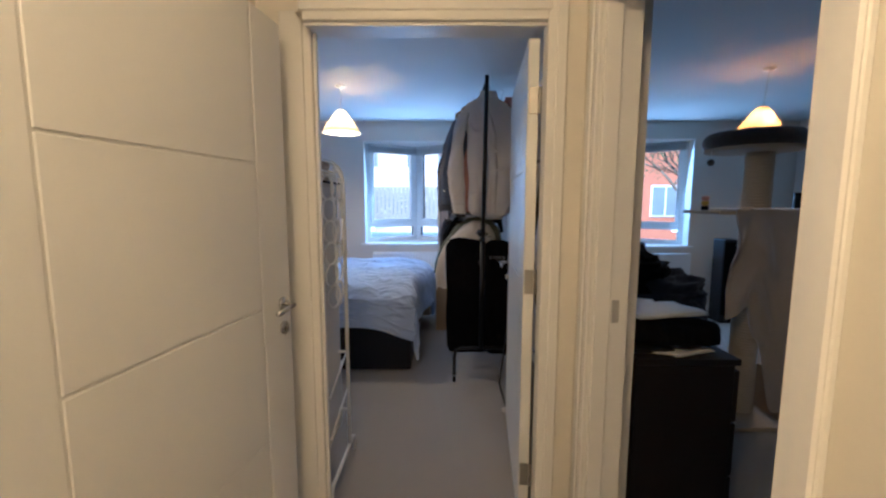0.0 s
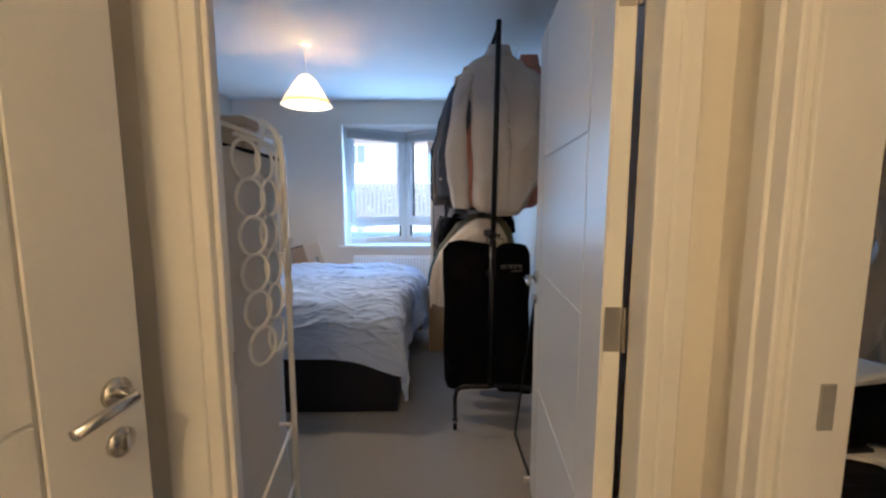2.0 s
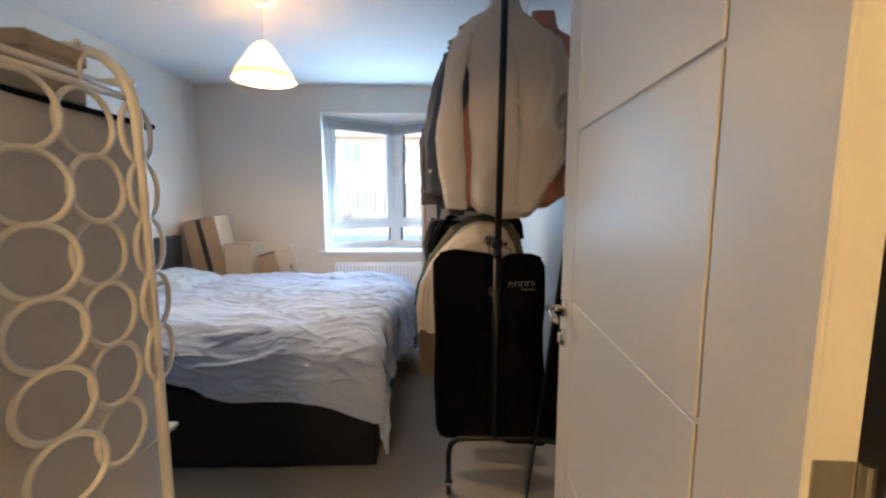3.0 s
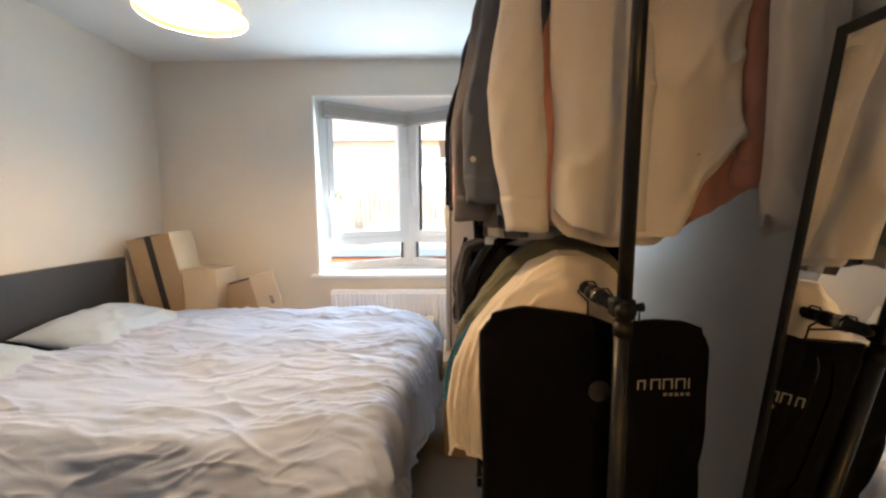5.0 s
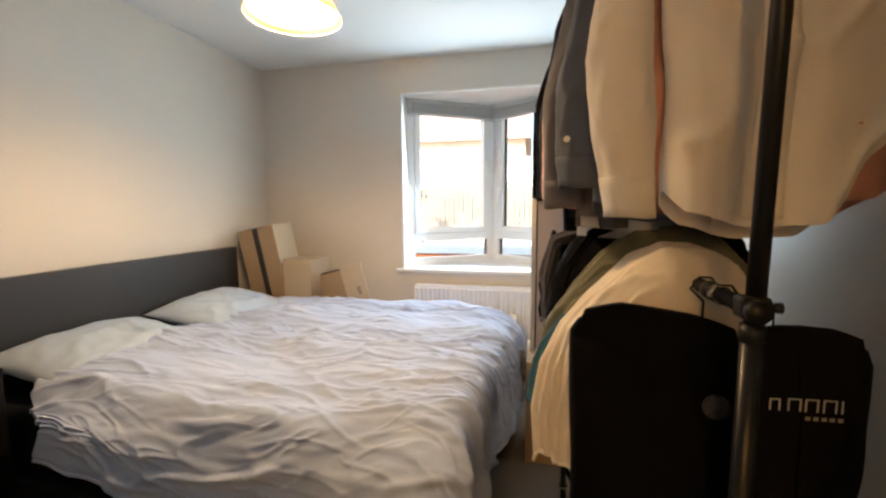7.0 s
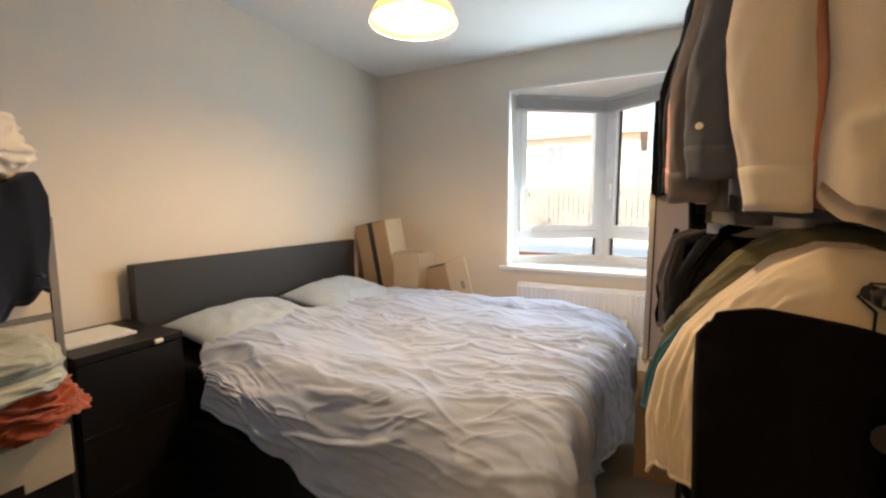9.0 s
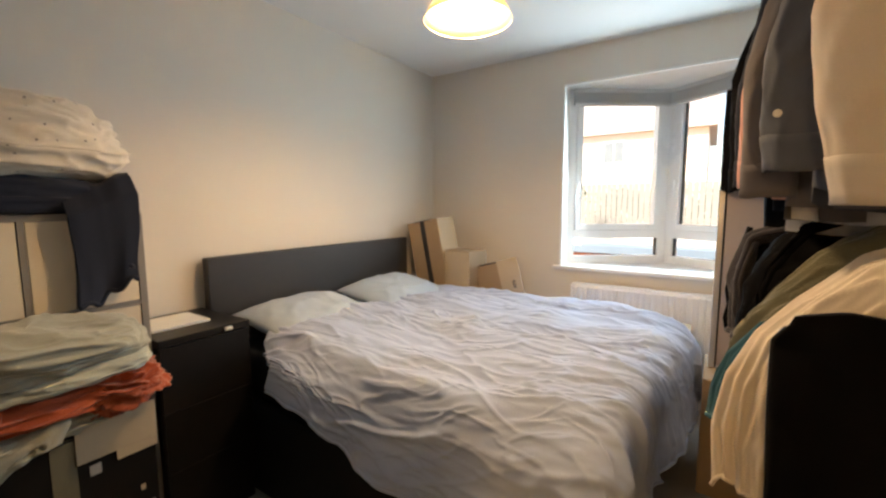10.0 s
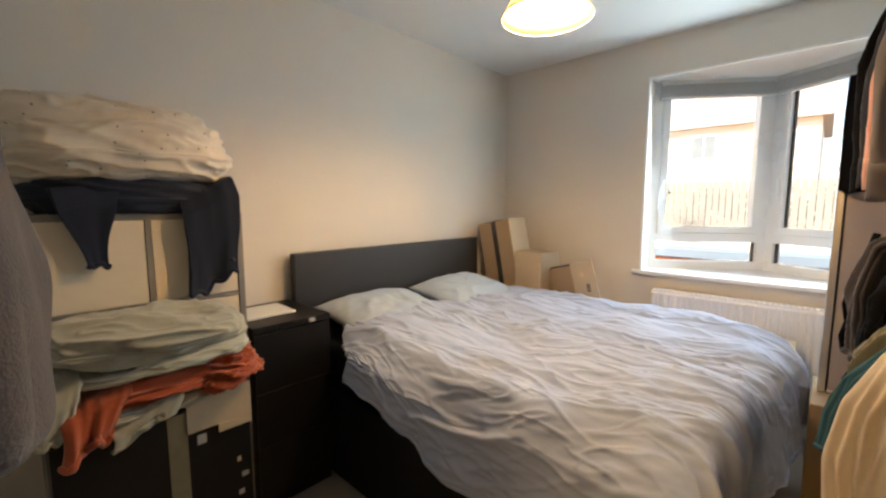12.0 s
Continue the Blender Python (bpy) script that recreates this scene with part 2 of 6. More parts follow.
def finish(bm, name, material, smooth=False):
    me = bpy.data.meshes.new(name)
    bmesh.ops.recalc_face_normals(bm, faces=bm.faces)
    bm.to_mesh(me)
    bm.free()
    for mm in (material if isinstance(material, (list, tuple)) else [material]):
        me.materials.append(mm)
    if smooth:
        me.polygons.foreach_set("use_smooth", [True] * len(me.polygons))
    return me


def part(name, bm, material, parent, label="", smooth=False):
    ob = new(name, finish(bm, name, material, smooth))
    ob.parent = parent
    if parent.type == "EMPTY" and parent.name not in LOCAL:
        ob.matrix_parent_inverse = Matrix.Translation(-parent.location)
    return tagged(ob, label)


def solid(name, bm, material, label, category, kind="", smooth=False, group=""):
    return tagged(new(name, finish(bm, name, material, smooth)), label, category, group, kind)


def bx(x0, x1, y0, y1, z0, z1, bevel=0.0, bm=None, seg=1):
    bm = bm or bmesh.new()
    r = bmesh.ops.create_cube(bm, size=1.0)
    vs = r["verts"]
    for v in vs:
        v.co = Vector(((x0 + x1) / 2 + v.co.x * (x1 - x0), (y0 + y1) / 2 + v.co.y * (y1 - y0), (z0 + z1) / 2 + v.co.z * (z1 - z0)))
    if bevel:
        es = list({e for v in vs for e in v.link_edges})
        bmesh.ops.bevel(bm, geom=es, offset=bevel, segments=seg, affect="EDGES", profile=0.5)
    return bm


def prism(pts, z0, z1, bm=None):
    """A flat outline in plan, raised from z0 to z1."""
    bm = bm or bmesh.new()
    lo = [bm.verts.new((x, y, z0)) for x, y in pts]
    hi = [bm.verts.new((x, y, z1)) for x, y in pts]
    bm.faces.new(lo[::-1])
    bm.faces.new(hi)
    k = len(pts)
    for i in range(k):
        bm.faces.new((lo[i], lo[(i + 1) % k], hi[(i + 1) % k], hi[i]))
    return bm


def slab(p, q, across, z0, z1, bm=None):
    """An upright board from p to q in plan, its thickness laid off to the left of the way from p to q."""
    d = Vector((q[0] - p[0], q[1] - p[1])).normalized()
    n = Vector((-d.y, d.x)) * across
    return prism([p, q, (q[0] + n.x, q[1] + n.y), (p[0] + n.x, p[1] + n.y)], z0, z1, bm)


def tube(points, r, sides=10, bm=None, closed=False, taper=None):
    bm = bm or bmesh.new()
    pts = [Vector(p) for p in points]
    n = len(pts)
    rings = []
    ref = None
    for i, p in enumerate(pts):
        if closed:
            d = pts[(i + 1) % n] - pts[i - 1]
        else:
            d = pts[min(i + 1, n - 1)] - pts[max(i - 1, 0)]
        d.normalize()
        if ref is None:
            ref = d.orthogonal().normalized()
        ref = (ref - d * ref.dot(d)).normalized()
        side = d.cross(ref)
        rad = r * (taper[i] if taper else 1.0)
        rings.append([bm.verts.new(p + (ref * math.cos(a) + side * math.sin(a)) * rad) for a in (2 * math.pi * k / sides for k in range(sides))])
    for i in range(n if closed else n - 1):
        a, b = rings[i], rings[(i + 1) % n]
        for k in range(sides):
            bm.faces.new((a[k], a[(k + 1) % sides], b[(k + 1) % sides], b[k]))
    if not closed:
        bm.faces.new(rings[0][::-1])
        bm.faces.new(rings[-1])
    return bm


def lathe(profile, cx, cy, sides=32, bm=None, cap=True):
    """Turns (radius, z) pairs round an upright axis."""
    bm = bm or bmesh.new()
    rings = [[bm.verts.new((cx + r * math.cos(2 * math.pi * k / sides), cy + r * math.sin(2 * math.pi * k / sides), z)) for k in range(sides)] for r, z in profile]
    for a, b in zip(rings, rings[1:]):
        for k in range(sides):
            bm.faces.new((a[k], a[(k + 1) % sides], b[(k + 1) % sides], b[k]))
    if cap:
        bm.faces.new(rings[0][::-1])
        bm.faces.new(rings[-1])
    return bm


def sheet(nu, nv, f, bm=None, closed_u=False):
    """A grid of points f(u, v) with u and v from 0 to 1."""
    bm = bm or bmesh.new()
    cols = nu if closed_u else nu + 1
    vs = [[bm.verts.new(f(i / nu, j / nv)) for i in range(cols)] for j in range(nv + 1)]
    for j in range(nv):
        for i in range(nu):
            k = (i + 1) % cols
            bm.faces.new((vs[j][i], vs[j][k], vs[j + 1][k], vs[j + 1][i]))
    return bm


def thicken(bm, t):
    """Gives an open sheet a second side at distance t, and closes its rim."""
    bmesh.ops.recalc_face_normals(bm, faces=bm.faces)
    bm.normal_update()
    faces, rim = bm.faces[:], [e for e in bm.edges if e.is_boundary]
    back = {v: bm.verts.new(v.co - v.normal * t) for v in bm.verts[:]}
    for f in faces:
        bm.faces.new([back[v] for v in reversed(f.verts)])
    for e in rim:
        p, q = e.verts
        bm.faces.new((q, p, back[p], back[q]))
    return bm


def nz(x, y, z=0.0):
    return noise.noise(Vector((x, y, z)))


def ridge(x, y, z=0.0):
    return 1.0 - abs(noise.noise(Vector((x, y, z)))) * 2.0


def smoothstep(a, b, x):
    t = min(1.0, max(0.0, (x - a) / (b - a)))
    return t * t * (3 - 2 * t)


# ---- large structure ----
FAR, LEFTX, CEILZ, PART_X = 4.865, -2.16, 2.41, 0.745
solid("floor", bx(-3.2, 4.6, -2.2, 5.0, -0.12, 0.0), CARPET, "grey short-pile carpet over the whole floor", "carpet", "structure")
solid("ceiling", bx(-3.2, 4.6, -2.2, 5.0, CEILZ, CEILZ + 0.12), CEIL, "flat white painted ceiling", "ceiling", "structure")
solid("wall_west", bx(LEFTX - 0.15, LEFTX, 1.20, FAR + 0.3, 0, CEILZ), WALL, "pale beige painted bedroom wall", "wall", "structure")


def window_wall(name, x0, x1, w0, w1, zs, zt):
    bm = bmesh.new()
    bx(x0, w0, FAR, FAR + 0.30, 0, CEILZ, bm=bm)
    bx(w1, x1, FAR, FAR + 0.30, 0, CEILZ, bm=bm)
    bx(w0, w1, FAR, FAR + 0.30, 0, zs, bm=bm)
    bx(w0, w1, FAR, FAR + 0.30, zt, CEILZ, bm=bm)
    return solid(name, bm, WALL, "pale painted outer wall with a window opening", "wall", "structure")


W1 = (-1.02, 0.26, 0.855, 2.169)
W2 = (1.90, 3.17, 0.83, 2.20)
window_wall("wall_north_1", LEFTX - 0.15, PART_X + 0.1, *W1)
window_wall("wall_north_2", PART_X + 0.1, 4.6, *W2)
# partition between the two rooms, with the hall's right wall in front of it
bm = bmesh.new()
bx(PART_X - 0.045, PART_X + 0.035, 1.20, 2.02, 0, CEILZ, bm=bm)
bx(PART_X + 0.0351, PART_X + 0.155, 1.94, 2.02, 0, CEILZ, bm=bm)
bx(PART_X + 0.075, PART_X + 0.155, 2.0201, FAR, 0, CEILZ, bm=bm)
solid("wall_partition", bm, SILKWALL, "silk painted stepped partition between two rooms", "wall", "structure")
solid("wall_east", bx(4.45, 4.6, -2.2, FAR, 0, CEILZ), WALL, "painted wall of the second room", "wall", "structure")

# bedroom door wall: hall face 1.14, set back to LY on the latch side
DX0, DX1, DTOP = -0.487, 0.402, 2.06
LY = 1.235  # hall face of the wall on the latch side
bm = bmesh.new()
bx(LEFTX, DX0 - 0.03, LY, LY + 0.06, 0, CEILZ, bm=bm)
bx(DX1 + 0.03, PART_X + 0.035, 1.14, 1.20, 0, CEILZ, bm=bm)
bx(DX0 - 0.03, DX1 + 0.03, 1.14, LY + 0.06, DTOP + 0.03, CEILZ, bm=bm)
solid("wall_bedroom_door", bm, HALLWALL, "white painted wall with a doorway", "wall", "structure")

# hall walls
HR, HL = 0.545, -0.70
D2A, D2B = 0.985, 0.150
bm = bmesh.new()
bx(HR, HR + 0.13, D2A + 0.03, 1.14, 0, CEILZ, bm=bm)
bx(HR, HR + 0.13, -2.2, D2B - 0.03, 0, CEILZ, bm=bm)
bx(HR, HR + 0.13, D2B - 0.03, D2A + 0.03, DTOP + 0.03, CEILZ, bm=bm)
solid("wall_hall_right", bm, HALLWALL, "cream painted hall wall with a doorway", "wall", "structure")
bm = bmesh.new()
bx(HL - 0.13, HL, 1.10, LY, 0, CEILZ, bm=bm)
bx(HL - 0.13, HL, -2.2, 0.12, 0, CEILZ, bm=bm)
bx(HL - 0.13, HL, 0.12, 1.10, DTOP + 0.03, CEILZ, bm=bm)
solid("wall_hall_left", bm, HALLWALL, "cream painted hall wall with a doorway", "wall", "structure")
solid("wall_hall_back", bx(-3.2, 4.6, -2.2, -2.05, 0, CEILZ), HALLWALL, "cream painted wall closing the hall", "wall", "structure")
solid("wall_side_room", bx(-3.2, -3.05, -2.05, LY, 0, CEILZ), HALLWALL, "cream painted wall of a side room", "wall", "structure")


def architrave_y(name, y, side, x0, x1, top, wide=0.07, left_y=None, left_wide=0.12):
    """Stepped frame round a doorway in a wall that runs along x; side is -1 for the face towards -y."""
    t = thing(name, (x0, y, 0), "white gloss painted stepped door architrave", "door frame")
    t["kind"] = "structure"
    for nm, box in (("jamb_trim", (x0 - left_wide, x0, 0, top + wide)), ("jamb_trim", (x1, x1 + wide, 0, top + wide)), ("head_trim", (x0, x1, top, top + wide))):
        bm = bmesh.new()
        a, b, c, d = box
        yw = left_y if left_y and b == x0 else y
        ya, yb = sorted((yw, yw + side * 0.014))
        bx(a, b, ya, yb, c, d, 0.003, bm)
        ya, yb = sorted((yw + side * 0.012, yw + side * 0.022))
        if nm == "head_trim":
            bx(a - 0.012, b + 0.012, ya, yb, c + 0.030, d, 0.004, bm)
        elif a < (x0 + x1) / 2:
            bx(a, b - 0.030, ya, yb, c, d, 0.004, bm)
        else:
            bx(a + 0.030, b, ya, yb, c, d, 0.004, bm)
        part(nm, bm, WHITE, t)
    return t


def architrave_x(name, x, side, y0, y1, top, wide=0.07):
    t = thing(name, (x, y0, 0), "white gloss painted stepped door architrave", "door frame")
    t["kind"] = "structure"
    for nm, box in (("jamb_trim", (y0 - wide, y0, 0, top + wide)), ("jamb_trim", (y1, y1 + wide, 0, top + wide)), ("head_trim", (y0, y1, top, top + wide))):
        bm = bmesh.new()
        a, b, c, d = box
        xa, xb = sorted((x, x + side * 0.014))
        bx(xa, xb, a, b, c, d, 0.003, bm)
        xa, xb = sorted((x + side * 0.012, x + side * 0.022))
        if nm == "head_trim":
            bx(xa, xb, a - 0.012, b + 0.012, c + 0.030, d, 0.004, bm)
        elif a < (y0 + y1) / 2:
            bx(xa, xb, a, b - 0.030, c, d, 0.004, bm)
        else:
            bx(xa, xb, a + 0.030, b, c, d, 0.004, bm)
        part(nm, bm, WHITE, t)
    return t


architrave_y("door_frame_1", 1.14, -1, DX0, DX1, DTOP, left_y=LY)
bm = bmesh.new()
bx(DX0 - 0.03, DX0, LY - 0.002, LY + 0.062, 0, DTOP + 0.03, bm=bm)
bx(DX1, DX1 + 0.03, 1.138, 1.202, 0, DTOP + 0.03, bm=bm)
bx(DX0, DX1, 1.138, LY + 0.062, DTOP, DTOP + 0.03, bm=bm)
bx(DX0, DX0 + 0.012, LY + 0.008, LY + 0.032, 0, DTOP, 0.002, bm)
bx(DX0, DX1, 1.148, 1.172, DTOP - 0.012, DTOP, 0.002, bm)
lining = solid("door_lining_1", bm, WHITE, "white painted door lining with a stop", "door frame", "structure")
part("strike_plate", bx(DX0, DX0 + 0.003, LY + 0.038, LY + 0.059, 0.93, 1.01, 0.001), STRIKE, lining, "small steel strike plate")
architrave_x("door_frame_2", HR, -1, D2B, D2A, DTOP)
bm = bmesh.new()
bx(HR - 0.002, HR + 0.132, D2A, D2A + 0.03, 0, DTOP + 0.03, bm=bm)
bx(HR - 0.002, HR + 0.132, D2B - 0.03, D2B, 0, DTOP + 0.03, bm=bm)
bx(HR - 0.002, HR + 0.132, D2B, D2A, DTOP, DTOP + 0.03, bm=bm)
bx(HR + 0.01, HR + 0.065, D2A - 0.012, D2A, 0, DTOP, 0.002, bm)
bx(HR + 0.01, HR + 0.065, D2B, D2B + 0.012, 0, DTOP, 0.002, bm)
lining2 = solid("door_lining_2", bm, WHITE, "white painted door lining with a stop", "door frame", "structure")
part("strike_plate", bx(HR + 0.075, HR + 0.10, D2A - 0.004, D2A + 0.001, 0.985, 1.065, 0.001), STRIKE, lining2, "small steel strike plate")
architrave_x("door_frame_3", HL, 1, 0.15, 1.085, DTOP, 0.045)


def skirting(name, x0, x1, y0, y1):
    bm = bx(x0, x1, y0, y1, 0, 0.10, 0.004)
    solid(name, bm, WHITE, "white painted skirting board", "skirting", "structure")


skirting("baseboard_1", LEFTX, LEFTX + 0.016, 1.30, FAR)
skirting("baseboard_2", LEFTX + 0.016, PART_X + 0.059, FAR - 0.016, FAR)
skirting("baseboard_3", PART_X + 0.059, PART_X + 0.075, 2.02, FAR)
skirting("baseboard_4", PART_X + 0.155, 4.45, FAR - 0.016, FAR)


def door_leaf(name, m, width, y0, y1, label, mid=1.047, hinges=(0.20, 1.02, 1.80)):
    """A flush door with routed panel lines, in its own axes: hinge at 0, leaf along +y, seen face at -x."""
    d = thing(name, None, label, "door", m=m)
    d["kind"] = "structure"
    T, H = 0.044, 2.03
    part("leaf", bx(0.005, T, 0, width, 0.012, H, 0.002), DOORW, d)
    # face boards with routed joints between them
    g = 0.0035
    zs = (0.012, 0.578, mid, 1.53, H)
    cells = [(0.0, y0 - g, 0.012, H), (y1 + g, width, 0.012, H)]
    cells += [(y0 + g, y1 - g, a + (g if i else 0), b - (g if i < 3 else 0)) for i, (a, b) in enumerate(zip(zs, zs[1:]))]
    for ya, yb, za, zb in cells:
        part("face_board", bx(0.0, 0.0052, ya, yb, za, zb, 0.0018), DOORW, d)
    hy = width - 0.06
    for side in (-1, 1):
        xf = -0.001 if side < 0 else T + 0.001
        rose = part("handle_rose", tube([(xf, hy, 1.035), (xf + side * 0.009, hy, 1.035)], 0.026, 24), CHROME, d, "round chrome handle rose", True)
        xe = xf + side * 0.05
        part("lever", tube([(xf, hy, 1.035), (xf + side * 0.03, hy, 1.035), (xe, hy - 0.012, 1.035), (xe, hy - 0.05, 1.033), (xe, hy - 0.115, 1.028)], 0.0095, 12), CHROME, d, "curved chrome lever handle", True)
        part("lock_rose", tube([(xf, hy, 0.945), (xf + side * 0.008, hy, 0.945)], 0.025, 24), CHROME, d, "round chrome thumb-turn plate", True)
        part("thumb_turn", bx(min(xf, xf + side * 0.02), max(xf, xf + side * 0.02), hy - 0.004, hy + 0.004, 0.930, 0.960, 0.001), CHROME, d)
    part("latch_plate", bx(0.010, 0.034, width - 0.0005, width + 0.0015, 0.93, 1.13), CHROME, d)
    for z in hinges:
        h = part("hinge", bx(0.006, 0.040, -0.0025, 0.0005, z - 0.05, z + 0.05, 0.001), BRASS, d, "steel butt hinge")
        part("knuckle", tube([(T + 0.004, -0.004, z - 0.05), (T + 0.004, -0.004, z + 0.05)], 0.006, 10), BRASS, h)
    return d


# bedroom door stands open into the room; the hall door on the other side stands ajar
door_leaf("door_1", pose(0.350, 1.221, 0, 0, 0, -5.0), 0.926, 0.162, 0.79, "white flush bedroom door standing wide open", 1.074, (0.24, 1.083, 1.80))
door_leaf("door_3", pose(-0.684, 0.150, 0, 0, 0, -7.5) @ Matrix.Diagonal((-1, 1, 1, 1)), 0.955, 0.125, 0.775, "white flush hall door with routed lines, ajar")


# ---- bay windows: two panes meeting in a point outside the wall ----
def bay_window(name, x0, x1, zs, zt, label):
    w = thing(name, ((x0 + x1) / 2, FAR + 0.1, zs), label, "window")
    w["kind"] = "structure"
    xm, ys, ya = (x0 + x1) / 2, FAR + 0.13, FAR + 0.56
    out = 0.12
    part("bay_head", prism([(x0, FAR + 0.004), (x1, FAR + 0.004), (x1, ys + out), (xm, ya + out), (x0, ys + out)], zt - 0.012, zt + 0.1), WHITE, w)
    part("bay_base", prism([(x0, FAR + 0.3), (x1, FAR + 0.3), (x1, ys + out + 0.1), (xm, ya + out), (x0, ys + out + 0.1)], zs - 0.5, zs), RENDERW, w)
    bm = prism([(x0 - 0.045, FAR - 0.035), (x1 + 0.045, FAR - 0.035), (x1 + 0.045, FAR - 0.002), (x1, FAR - 0.002), (x1, ys), (xm, ya), (x0, ys), (x0, FAR - 0.002), (x0 - 0.045, FAR - 0.002)], zs - 0.012, zs + 0.012)
    bmesh.ops.bevel(bm, geom=bm.edges[:], offset=0.004, segments=2, affect="EDGES")
    part("window_sill", bm, WHITE, w, "white painted window board")
    z0, z1, zr = zs + 0.012, zt - 0.012, zs + 0.235
    part("reveal", bx(x0, x0 + 0.012, FAR + 0.003, ys + 0.05, z0, z1), WHITE, w)
    part("reveal", bx(x1 - 0.012, x1, FAR + 0.003, ys + 0.05, z0, z1), WHITE, w)
    for p, q in (((x0 + 0.012, ys), (xm, ya)), ((xm, ya), (x1 - 0.012, ys))):
        P, Q = Vector(p), Vector(q)
        L = (Q - P).length
        d = (Q - P) / L
        n = Vector((-d.y, d.x))

        def bar(a, b, za, zb, off=0.0, thick=0.07):
            A, B = P + d * a + n * off, P + d * b + n * off
            return slab((A.x, A.y), (B.x, B.y), thick, za, zb)

        f = part("window_frame", bar(0, 0.055, z0, z1), UPVC, w, "white plastic window frame")
        part("frame_stile", bar(L - 0.055, L, z0, z1), UPVC, f)
        part("frame_rail", bar(0.055, L - 0.055, z0, z0 + 0.055), UPVC, f)
        part("frame_rail", bar(0.055, L - 0.055, z1 - 0.055, z1), UPVC, f)
        part("transom", bar(0.055, L - 0.055, zr - 0.03, zr + 0.03), UPVC, f)
        # opening sash in the upper light
        for a, b, za, zb in ((0.058, 0.10, zr + 0.033, z1 - 0.058), (L - 0.10, L - 0.058, zr + 0.033, z1 - 0.058), (0.10, L - 0.10, zr + 0.033, zr + 0.075), (0.10, L - 0.10, z1 - 0.10, z1 - 0.058)):
            part("sash_bar", bar(a, b, za, zb, -0.012, 0.06), UPVC, f)
        left = p[0] < xm - 0.01
        edge = L - 0.067 if left else 0.057
        part("gasket", bar(edge, edge + 0.010, z0 + 0.057, zr - 0.032, 0.02, 0.02), GASKET, f)
        if not left:
            part("gasket", bar(0.103, 0.113, zr + 0.078, z1 - 0.103, 0.02, 0.02), GASKET, f)
        for za, zb, a in ((z0 + 0.05, zr - 0.025, 0.05), (zr + 0.07, z1 - 0.09, 0.095)):
            g = part("pane", bar(a, L - a, za, zb, 0.03, 0.004), GLASS, w, "clear window glass")
            g.visible_shadow = False
        # handle of the sash
        part("window_handle", bar(0.072, 0.084, zr + 0.28, zr + 0.40, -0.045, 0.02), UPVC, f)
        # gathered slatted blind under the head
        b = thing("venetian_blind", (P.x, P.y, z1), "grey slatted blind, drawn fully up", "blind", "bay blinds")
        part("head_rail", bar(0.02, L - 0.02, z1 - 0.032, z1 - 0.001, -0.045, 0.035), BLIND, b)
        for i in range(11):
            zz = z1 - 0.036 - i * 0.0062
            j = 0.003 * nz(i * 1.7, L)
            part("slat", bar(0.025 + j, L - 0.025 + j, zz - 0.0035, zz, -0.050 + j, 0.045), BLIND, b)
        part("bottom_rail", bar(0.022, L - 0.022, z1 - 0.118, z1 - 0.104, -0.048, 0.040), BLIND, b)
        part("cord", tube([(P.x + d.x * 0.1, P.y + d.y * 0.1 - 0.055, z1 - 0.05), (P.x + d.x * 0.1, P.y + d.y * 0.1 - 0.055, z1 - 0.75)], 0.0015, 6), UPVC, b)
    return w


bay_window("window_1", *W1, "white pointed bay window above a radiator")
bay_window("window_2", *W2, "white pointed bay window facing a brick building")


# ---- bedroom: radiator ----
def radiator(x0, x1, z0, z1):
    r = thing("radiator", ((x0 + x1) / 2, FAR - 0.06, 0), "white enamelled panel radiator under the window", "radiator")

    def f(u, v):
        x = x0 + (x1 - x0) * u
        ph = (x * 30) % 1.0
        inset = 0.006 * (smoothstep(0.25, 0.4, ph) - smoothstep(0.6, 0.75, ph)) * smoothstep(0.02, 0.06, v) * (1 - smoothstep(0.94, 0.98, v))
        edge = 0.012 * ((1 - smoothstep(0, 0.03, v)) + smoothstep(0.97, 1, v))
        return (x, FAR - 0.115 + inset + edge, z0 + (z1 - z0) * v)

    part("front_panel", thicken(sheet(220, 24, f), 0.004), ENAMEL, r, "fluted white front panel")
    part("back_panel", bx(x0, x1, FAR - 0.05, FAR - 0.035, z0, z1, 0.004), ENAMEL, r)
    part("side_cover", bx(x0 - 0.004, x0, FAR - 0.112, FAR - 0.036, z0, z1 - 0.01), ENAMEL, r)
    part("side_cover", bx(x1, x1 + 0.004, FAR - 0.112, FAR - 0.036, z0, z1 - 0.01), ENAMEL, r)
    bm = bmesh.new()
    for i in range(40):
        xa = x0 + (x1 - x0) * i / 40
        bx(xa, xa + 0.012, FAR - 0.105, FAR - 0.05, z1 - 0.004, z1 - 0.001, bm=bm)
    bx(x0, x1, FAR - 0.112, FAR - 0.104, z1 - 0.008, z1, bm=bm)
    part("top_grille", bm, ENAMEL, r)
    part("valve", lathe([(0.012, z0 - 0.06), (0.018, z0 - 0.05), (0.018, z0 + 0.02), (0.01, z0 + 0.03)], x0 - 0.03, FAR - 0.07, 14), CHROME, r)
    part("pipe", tube([(x0 - 0.03, FAR - 0.07, 0.001), (x0 - 0.03, FAR - 0.07, z0 - 0.05)], 0.008, 10), CHROME, r)
    for x in (x0 + 0.15, x1 - 0.15):
        part("bracket", bx(x - 0.02, x + 0.02, FAR - 0.036, FAR, z0 + 0.1, z1 - 0.1), ENAMEL, r)


radiator(-0.895, 0.12, 0.20, 0.762)


